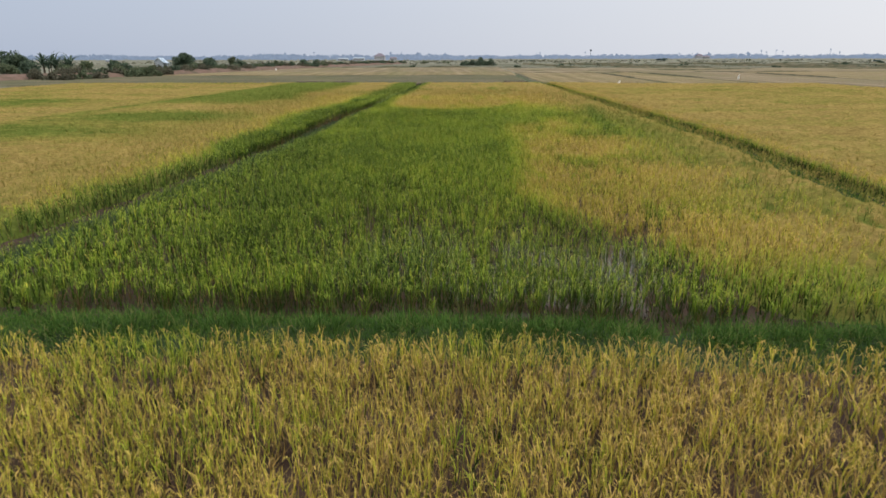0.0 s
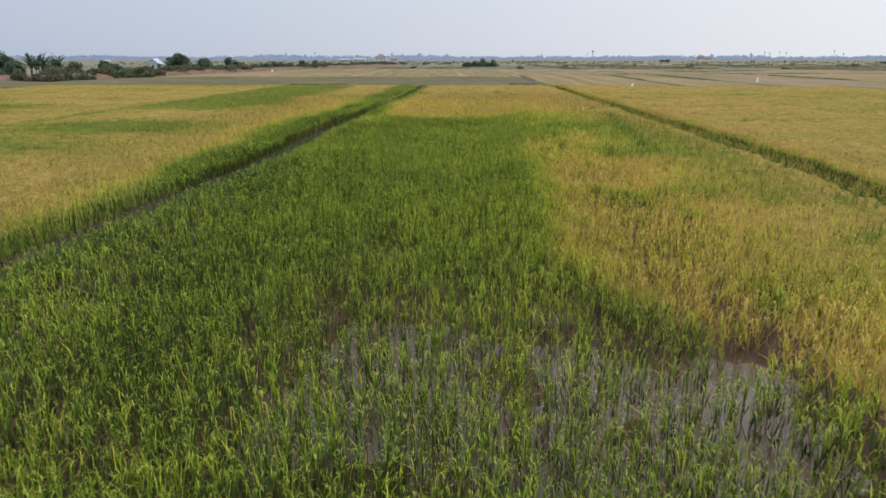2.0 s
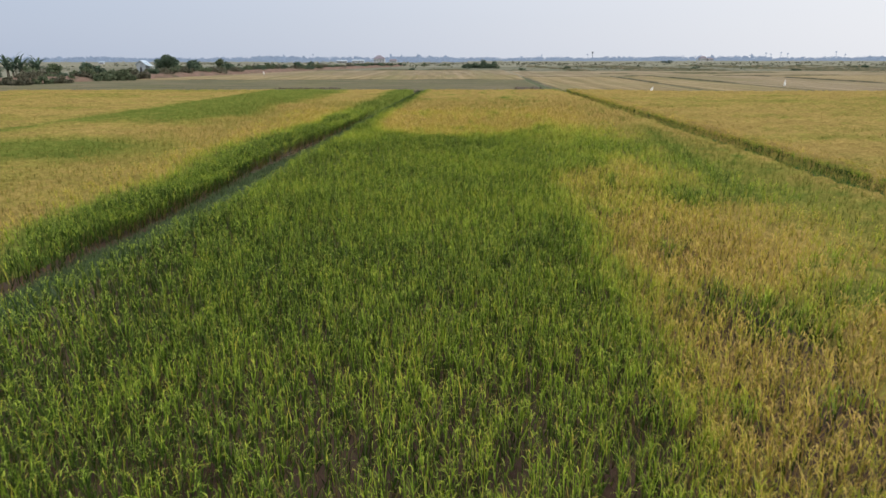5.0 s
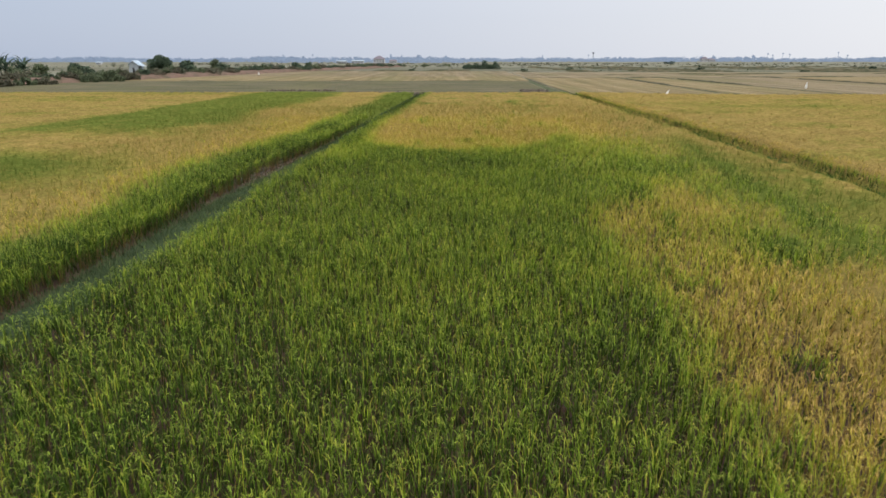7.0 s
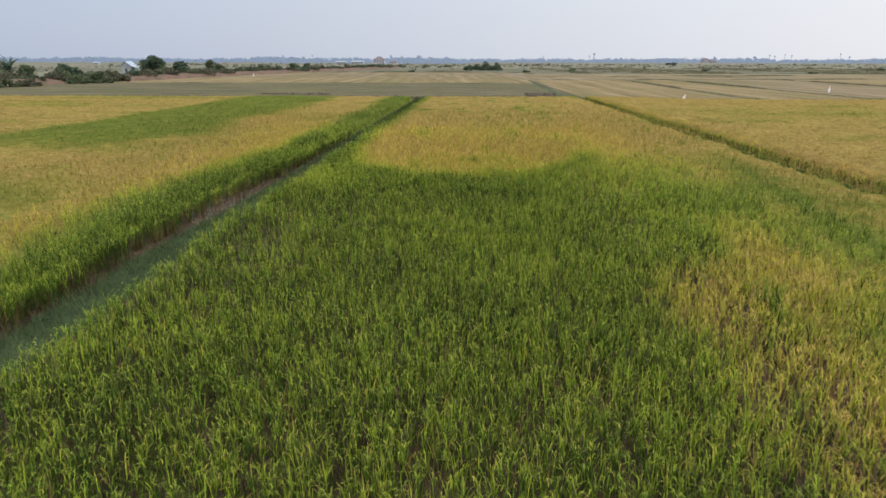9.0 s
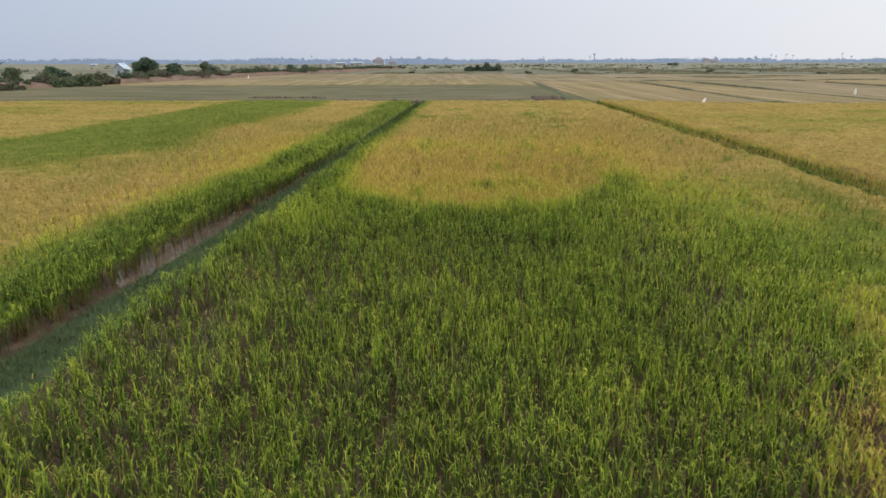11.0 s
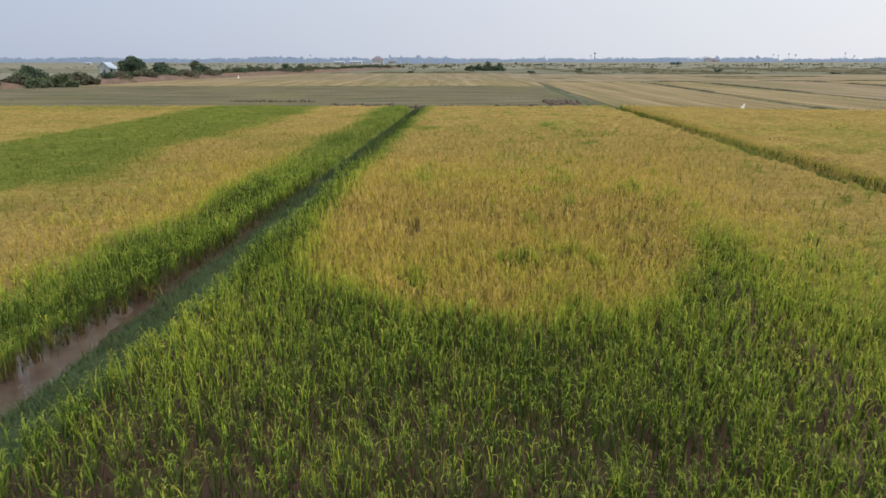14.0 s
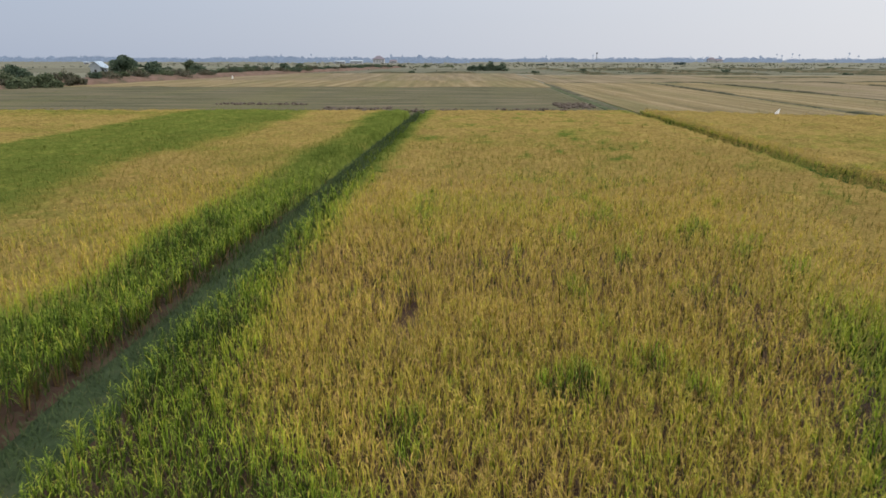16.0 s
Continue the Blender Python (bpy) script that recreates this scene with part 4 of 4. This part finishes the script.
# ---- banana plants ----
def frond_mesh():
    bm = bmesh.new()
    rows = []
    for k in range(9):
        s = k / 8
        ang = 0.35 + 1.5 * s ** 1.4
        x = sum(math.sin(0.35 + 1.5 * (j / 8) ** 1.4) for j in range(k)) * 0.4
        z = sum(math.cos(0.35 + 1.5 * (j / 8) ** 1.4) for j in range(k)) * 0.4
        w = 0.2 * max(0.06, math.sin(math.pi * min(1, 0.12 + s * 0.86)) ** 0.7)
        rows.append([bm.verts.new((x, -w, z - 0.12 * w)), bm.verts.new((x, 0, z)), bm.verts.new((x, w, z - 0.12 * w))])
    for a, b in zip(rows, rows[1:]):
        for k in (0, 1):
            bm.faces.new((a[k], a[k + 1], b[k + 1], b[k]))
    me = bpy.data.meshes.new("frond")
    bm.to_mesh(me)
    bm.free()
    me.materials.append(LEAF_DARK)
    return me


FROND = frond_mesh()


def banana(x, y, h, seed):
    rd = random.Random(seed)
    z0 = levee_z(x, y) - 0.05
    thing = tagged(new("banana_plant"), "tall banana plant with ragged arching green leaves", "banana plant", "banana plants on the bank")
    thing.matrix_world = pose(x, y, z0)
    bm = bmesh.new()
    limb(bm, (0, 0, -0.1), (0.1, 0.05, h * 0.42), 0.16, 0.1, 8)
    part("trunk", bm, BARK, thing)
    for k in range(13):
        f = new("frond", FROND)
        f.parent = thing
        f.matrix_local = pose(0.1, 0.05, h * (0.3 + 0.12 * rd.random()), rd.uniform(-8, 8), rd.uniform(-22, 40), k * 137.5 + rd.uniform(-15, 15)) @ Matrix.Scale(h / 5.4 * rd.uniform(0.75, 1.1), 4)


for k, (x, y, h) in enumerate(((-115.1, 198, 8.2), (-114, 200, 8.8), (-111.8, 199, 7.8), (-111, 205, 8.6), (-112.7, 206, 7.6), (-113, 197, 6.0), (-116, 200, 6.6), (-112.5, 201, 5.4), (-110.5, 204, 5.6), (-114.6, 203, 6.8))):
    banana(x, y, h, k)


# ---- houses ----
def box(bm, x0, x1, y0, y1, z0, z1):
    v = [bm.verts.new((x, y, z)) for z in (z0, z1) for x, y in ((x0, y0), (x1, y0), (x1, y1), (x0, y1))]
    for f in ((0, 3, 2, 1), (4, 5, 6, 7), (0, 1, 5, 4), (1, 2, 6, 5), (2, 3, 7, 6), (3, 0, 4, 7)):
        bm.faces.new([v[k] for k in f])


def slope_slab(bm, x0, x1, z0, z1, y0, y1, thick):
    """A roof slab from eave x0, z0 to ridge x1, z1."""
    v = [bm.verts.new(p) for p in ((x0, y0, z0), (x1, y0, z1), (x1, y1, z1), (x0, y1, z0), (x0, y0, z0 + thick), (x1, y0, z1 + thick), (x1, y1, z1 + thick), (x0, y1, z0 + thick))]
    for f in ((0, 3, 2, 1), (4, 5, 6, 7), (0, 1, 5, 4), (1, 2, 6, 5), (2, 3, 7, 6), (3, 0, 4, 7)):
        bm.faces.new([v[k] for k in f])


def shed_house():
    """Metal-clad gabled house; gable towards -y, long side towards +x."""
    h = tagged(new("house"), "small pale metal-clad house with white gabled roof", "house")
    h.matrix_world = pose(-111.6, 272, 0.5, 0, 0, 2) @ Matrix.Diagonal((0.68, 0.68, 0.86, 1))
    w, l, e, r = 2.4, 3.6, 3.5, 5.1
    for name, (x0, x1, y0, y1) in {"a": (-w, -w + 0.12, -l, l), "b": (w - 0.12, w, -l, l)}.items():
        bm = bmesh.new()
        box(bm, x0, x1, y0, y1, 0, e)
        for k in range(24):
            yy = y0 + 0.15 + k * 0.3
            if yy < y1:
                box(bm, x0 - 0.03, x1 + 0.03, yy - 0.04, yy + 0.04, 0.02, e - 0.02)
        part("wall", bm, WALL_GREY, h)
    for yy in (-l, l - 0.12):
        bm = bmesh.new()
        prof = [(-w + 0.13, 0), (w - 0.13, 0), (w - 0.13, e), (0, r - 0.12), (-w + 0.13, e)]
        f = [bm.verts.new((x, yy, z)) for x, z in prof]
        b = [bm.verts.new((x, yy + 0.12, z)) for x, z in prof]
        bm.faces.new(f), bm.faces.new(b[::-1])
        for k in range(5):
            bm.faces.new((f[k - 1], b[k - 1], b[k], f[k]))
        for k in range(13):
            xx = -2.1 + k * 0.35
            top = r - 0.3 - abs(xx) * (r - e) / w
            box(bm, xx - 0.04, xx + 0.04, yy - 0.03, yy + 0.15, 0.02, top)
        bmesh.ops.recalc_face_normals(bm, faces=bm.faces)
        part("wall", bm, WALL_GREY, h)
    for sx_ in (-1, 1):
        bm = bmesh.new()
        slope_slab(bm, sx_ * (w + 0.5), 0, e - 0.32, r, -l - 0.5, l + 0.5, 0.07)
        for k in range(20):
            yy = -l - 0.4 + k * 0.42
            slope_slab(bm, sx_ * (w + 0.5), 0, e - 0.25, r + 0.07, yy, yy + 0.06, 0.05)
        bmesh.ops.recalc_face_normals(bm, faces=bm.faces)
        part("roof", bm, ROOF_WHITE, h, "white corrugated metal roof slope")
    bm = bmesh.new()
    box(bm, -0.55, 0.45, -l - 0.05, -l - 0.035, 0.05, 2.2)
    part("door", bm, DARK, h, "dark doorway")
    for y0 in (-2.2, 0.6):
        bm = bmesh.new()
        box(bm, w + 0.035, w + 0.05, y0, y0 + 1.3, 1.3, 2.5)
        part("window", bm, DARK, h, "dark window opening")
    for yy in (-3.4, -1.2, 1.2, 3.4):
        bm = bmesh.new()
        box(bm, w + 2.0, w + 2.12, yy - 0.06, yy + 0.06, 0, 2.75)
        part("post", bm, ROOF_WHITE, h)
    bm = bmesh.new()
    slope_slab(bm, w + 2.4, w + 0.05, 2.75, 3.1, -l, l, 0.06)
    part("porch_roof", bm, ROOF_WHITE, h)


shed_house()


def far_house(x, y, w, d, e, r, hip, roof, wall, label, yaw=0):
    h = tagged(new("house"), label, "house")
    h.matrix_world = pose(x, y, 0, 0, 0, yaw)
    bm = bmesh.new()
    box(bm, -w / 2, w / 2, -d / 2, d / 2, 0, e)
    part("wall", bm, wall, h)
    bm = bmesh.new()
    o = 0.8
    low = [bm.verts.new(p) for p in ((-w / 2 - o, -d / 2 - o, e), (w / 2 + o, -d / 2 - o, e), (w / 2 + o, d / 2 + o, e), (-w / 2 - o, d / 2 + o, e))]
    top = [bm.verts.new((-w / 2 * (1 - hip), 0, r)), bm.verts.new((w / 2 * (1 - hip), 0, r))]
    bm.faces.new(low[::-1])
    bm.faces.new((low[0], low[1], top[1], top[0])), bm.faces.new((low[2], low[3], top[0], top[1]))
    bm.faces.new((low[1], low[2], top[1])), bm.faces.new((low[3], low[0], top[0]))
    part("roof", bm, roof, h)
    for k in range(4):
        bm = bmesh.new()
        xx = -w / 2 + w * (k + 0.5) / 4
        box(bm, xx - w * 0.05, xx + w * 0.05, -d / 2 - 0.06, -d / 2 - 0.04, e * 0.3, e * 0.75)
        part("window", bm, FAR_STEEL, h)


far_house(-84.5, 950, 15, 12, 5.5, 10.0, 0.7, ROOF_RED, WALL_WHITE, "large pale house with steep brown hipped roof")
far_house(-66, 960, 10, 8, 3.0, 5.0, 0.3, ROOF_RED, WALL_WHITE, "low house with dull red roof")
far_house(-130, 905, 13, 8, 2.6, 3.8, 0.05, ROOF_BLUE, WALL_WHITE, "long low shed with pale blue metal roof")
far_house(-108, 900, 15, 8, 3.0, 4.4, 0.05, ROOF_BLUE, WALL_WHITE, "long low shed with pale blue metal roof")
far_house(540, 1390, 14, 10, 5.5, 10, 0.6, ROOF_RED, WALL_WHITE, "tall white house with red roof among far trees")
far_house(556, 1392, 12, 10, 4, 7, 0.4, ROOF_RED, WALL_WHITE, "white house with red roof among far trees")
far_house(-375, 760, 5, 4, 1.8, 2.8, 0.05, ROOF_BLUE, WALL_WHITE, "small shed with pale roof far over the fields")

# water tower on the horizon
tw = tagged(new("water_tower"), "slim dark water tower on the horizon", "tower")
tw.matrix_world = pose(452, 2000, 0)
bm = bmesh.new()
limb(bm, (0, 0, 0), (0, 0, 21), 1.0, 0.8, 8)
part("shaft", bm, FAR_STEEL, tw)
bm = bmesh.new()
limb(bm, (0, 0, 20), (0, 0, 22), 1.0, 3.2, 10)
limb(bm, (0, 0, 22), (0, 0, 25), 3.2, 2.6, 10)
part("tank", bm, FAR_STEEL, tw)


# ---- far woods along the horizon ----
def far_woods(x0, x1, y, high, count, seed, material):
    rs = np.random.RandomState(abs(seed))
    v = []
    cx = rs.uniform(x0, x1, count)
    gate = vnoise(cx / 60, cx * 0, seed)
    hh = high * (0.55 + 0.6 * gate) * rs.uniform(0.7, 1.15, count)
    for x, h, yy in zip(cx, hh, y + rs.uniform(-60, 60, count)):
        n = 12
        c = np.stack([x + rs.normal(0, 2.6, n), yy + rs.normal(0, 2.5, n), h * rs.uniform(0.05, 0.85, n)], 1)
        s = h * rs.uniform(0.12, 0.26, n)[:, None]
        a, b = rs.normal(0, 1, (n, 3)), rs.normal(0, 1, (n, 3))
        a[:, 1] *= 0.4
        b[:, 1] *= 0.4
        v.append(np.stack([c - a * s, c - b * s * 0.8, c + a * s, c + b * s * 0.8], 1).reshape(-1, 3))
    v = np.concatenate(v)
    v[:, 2] = np.maximum(v[:, 2], 0)
    me = bpy.data.meshes.new("far_woods")
    me.from_pydata(v.tolist(), [], np.arange(len(v)).reshape(-1, 4).tolist())
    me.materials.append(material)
    return tagged(new("far_woods", me), "hazy blue line of woods along the horizon", "woods", kind="stuff")


far_woods(-1300, 1500, 1450, 8.5, 1500, 1, FAR_HAZE)
far_woods(-1400, 1600, 1650, 10, 1300, 2, FAR_HAZE)
far_woods(850, 1500, 1350, 10.5, 330, 3, FAR_HAZE)
far_woods(-260, 40, 1050, 6, 160, 4, FAR_HAZE)
far_woods(-900, -300, 1250, 6, 350, 5, FAR_HAZE)


def plain_scrub(x0, x1, y0, y1, count, seed):
    """Many low clumps of scrub, strung along old banks on the far plain."""
    rs = np.random.RandomState(seed)
    row = rs.choice(np.arange(y0, y1, 22.0), count)
    cx = rs.uniform(x0, x1, count) + rs.normal(0, 3, count)
    cy = row + 0.03 * cx + rs.normal(0, 2.5, count)
    ok = vnoise(cx / 28, row / 9.0, seed) > 0.55
    cx, cy = cx[ok], cy[ok]
    high = rs.uniform(0.25, 0.8, len(cx)) * (1 + (cy - 330) / 700)
    n = 5
    c = np.stack([np.repeat(cx, n) + rs.normal(0, 1.0, n * len(cx)), np.repeat(cy, n) + rs.normal(0, 0.5, n * len(cx)), np.repeat(high, n) * rs.uniform(0.1, 0.8, n * len(cx))], 1)
    size = np.repeat(high, n)[:, None] * rs.uniform(0.35, 0.8, (n * len(cx), 1))
    a, b = rs.normal(0, 1, c.shape), rs.normal(0, 1, c.shape)
    v = np.stack([c - a * size, c - b * size * 0.6, c + a * size, c + b * size * 0.6], 1).reshape(-1, 3)
    v[:, 2] = np.maximum(v[:, 2], 0.02)
    me = bpy.data.meshes.new("scrub")
    me.from_pydata(v.tolist(), [], np.arange(len(v)).reshape(-1, 4).tolist())
    me.materials.append(SCRUB)
    tagged(new("scrub", me), "low grey-green scrub strung along old banks on the plain", "scrub", kind="stuff")


plain_scrub(30, 620, 320, 860, 2600, 11)
plain_scrub(-320, 30, 350, 860, 1500, 12)


def sugar_palm(x, y, h, seed):
    rd = random.Random(seed)
    t = tagged(new("palm_tree"), "tall slender palm against the hazy sky", "palm tree", "palms on the horizon")
    t.matrix_world = pose(x, y, 0)
    bm = bmesh.new()
    limb(bm, (0, 0, 0), (0.3, 0, h), 0.35, 0.25)
    part("trunk", bm, FAR_HAZE, t)
    crown = new("crown", leaf_mesh("crown", [(0.3, 0, h, 1.3), (0.3, 0, h + 0.5, 1.0)], 60, 0.9, FAR_HAZE, seed))
    crown.parent = t


for k, (x, y, h) in enumerate(((640, 1330, 15), (655, 1340, 13), (672, 1335, 16), (684, 1332, 14), (760, 1300, 17), (790, 1320, 12), (300, 1380, 13), (210, 1400, 12), (-40, 1350, 12), (-95, 1300, 13), (-240, 1280, 13), (-300, 1300, 12))):
    sugar_palm(x, y, h, k)

# ---- weedy banks and ditches between the harvested fields ----
for line, a, b, half, high in (([(119, 45.2), (223, 52.7)], 119, 223, 0.6, 0.25), ([(117, 64.2), (226, 66.7)], 118, 226, 0.5, 0.25), ([(113, 95.7), (232, 100.7)], 114, 232, 0.5, 0.25),
                               ([(127, 20.2), (196, 24.2), (334, 30.5)], 127, 215, 0.8, 0.16)):
    bank("field_bank", line, "y", half, high, "low weedy bank between harvested fields", 0.5, 2.0, a, b, WEEDS, 0.5)
for line, a, b, half, high in (([(26, 224), (200, 241.5)], 26, 200, 0.5, 0.2), ([(-58, 336), (30, 336), (215, 308.5), (420, 300)], -58, 400, 0.9, 0.4), ([(-70, 196.1), (24, 196.1)], -66, 23, 0.35, 0.12),
                               ([(-85, 127), (19, 126.3)], -80, 19, 0.5, 0.16), ([(-200, 420), (500, 400)], 40, 480, 1.0, 0.4), ([(-200, 352), (60, 345)], -50, 34, 0.9, 0.45), ([(60, 480), (600, 520)], 60, 580, 1.2, 0.5), ([(34, 318), (300, 322)], 36, 180, 0.6, 0.4), ([(40, 330), (300, 338)], 60, 300, 0.7, 0.5),
                               ([(40, 366), (400, 372)], 45, 330, 0.8, 0.5), ([(40, 388), (400, 380)], 120, 400, 0.8, 0.5), ([(30, 445), (600, 450)], 30, 600, 1.0, 0.5), ([(60, 272), (220, 284)], 70, 215, 0.5, 0.25), ([(26, 256), (60, 258)], 26, 110, 0.4, 0.2)):
    bank("field_bank", line, "x", half, high, "low weedy bank between harvested fields", 0.5, 2.5, a, b, WEEDS, 0.8)


# ---- growth and clods on the bare plots ----
def tufts(name, x0, x1, y0, y1, n, length, width, tone, material, label, keep=None):
    x, y = np.random.uniform(x0, x1, n), np.random.uniform(y0, y1, n)
    if keep is not None:
        ok = keep(x, y)
        x, y = x[ok], y[ok]
        n = len(x)
    bl = Blades()
    for k in range(3):
        bl.add(x + np.random.normal(0, 0.06, n), y + np.random.normal(0, 0.06, n), np.full(n, 0.05), np.random.uniform(0, 2 * np.pi, n), np.random.uniform(0.1, 0.7, n), np.random.uniform(0.2, 1.2, n),
               length * np.random.uniform(0.5, 1.3, n), width * np.random.uniform(0.7, 1.3, n), np.clip(tone + np.random.normal(0, 0.1, n), 0, 1), 2)
    tagged(new(name, bl.mesh(name, material)), label, "stubble", kind="stuff")


tufts("weeds", -84, 19, 127, 196, 6000, 0.08, 0.05, 0.8, DRYGRASS, "sparse grey-green weeds over a fallow field", lambda x, y: (x > -86 + (y - 127) * 0.25) & (fbm(x / 9, y / 14, 5) > 0.45))
tufts("stubble", -70, 23, 197, 300, 4000, 0.12, 0.05, 0.7, STUBBLE, "cut rice stubble in a harvested field", lambda x, y: np.sin(x * 1.6) > -0.2)
tufts("stubble", 23, 110, 114, 225, 7000, 0.12, 0.05, 0.68, STUBBLE, "cut rice stubble in a harvested field", lambda x, y: (y > 127 - (x - 21) * 0.1) & (x > 22 + (y - 127) * 0.04) & (np.sin((x - y * 0.05) * 1.9) > -0.3))


def clods(x0, x1, y0, y1, n, seed):
    rd = random.Random(seed)
    bm = bmesh.new()
    for k in range(n):
        x, y, r = rd.uniform(x0, x1), rd.uniform(y0, y1), rd.uniform(0.1, 0.3)
        new_ = bmesh.ops.create_icosphere(bm, subdivisions=1, radius=r, matrix=Matrix.Translation((x, y, 0.08 + r * 0.2)))
        for v in new_["verts"]:
            v.co += Vector((rd.uniform(-1, 1), rd.uniform(-1, 1), rd.uniform(-1, 0.3))) * r * 0.35
    tagged(part("clods", bm, CLOD), "turned grey earth clods at a field's edge", "earth clods", kind="stuff")


clods(14.2, 18.6, 135.5, 143.5, 170, 1)
clods(-14.5, -6.5, 130.5, 135.5, 130, 2)
clods(-30, -18, 141, 143, 60, 3)
clods(-6, 2, 129.5, 131.5, 60, 4)
clods(6, 14, 131, 133, 40, 5)


# ---- white plastic markers on sticks ----
def marker(x, y, z, h, lean):
    m = tagged(new("marker_flag"), "white plastic sheet tied to a leaning stick among stubble", "marker flag", "marker flags")
    m.matrix_world = pose(x, y, z, 0, lean, 0)
    bm = bmesh.new()
    limb(bm, (0, 0, -0.1), (0, 0, h), 0.02, 0.015)
    part("stick", bm, STICK, m)
    bm = bmesh.new()
    rows = []
    for k in range(6):
        s = k / 5
        w = 0.13 + 0.07 * math.sin(s * 5)
        rows.append([bm.verts.new((w * math.cos(a), w * 0.7 * math.sin(a), h * (0.45 + 0.57 * s))) for a in (0, 1.2, 2.5, 3.7, 5.0)])
    for a, b in zip(rows, rows[1:]):
        for k in range(5):
            bm.faces.new((a[k - 1], a[k], b[k], b[k - 1]))
    bm.faces.new(rows[0]), bm.faces.new(rows[-1])
    bmesh.ops.recalc_face_normals(bm, faces=bm.faces)
    part("sheet", bm, CLOTH, m)


marker(31.7, 119.6, 0.06, 1.3, 28)
marker(59.5, 134, 0.06, 1.7, 4)
marker(-55, 229, 0.06, 1.6, 0)
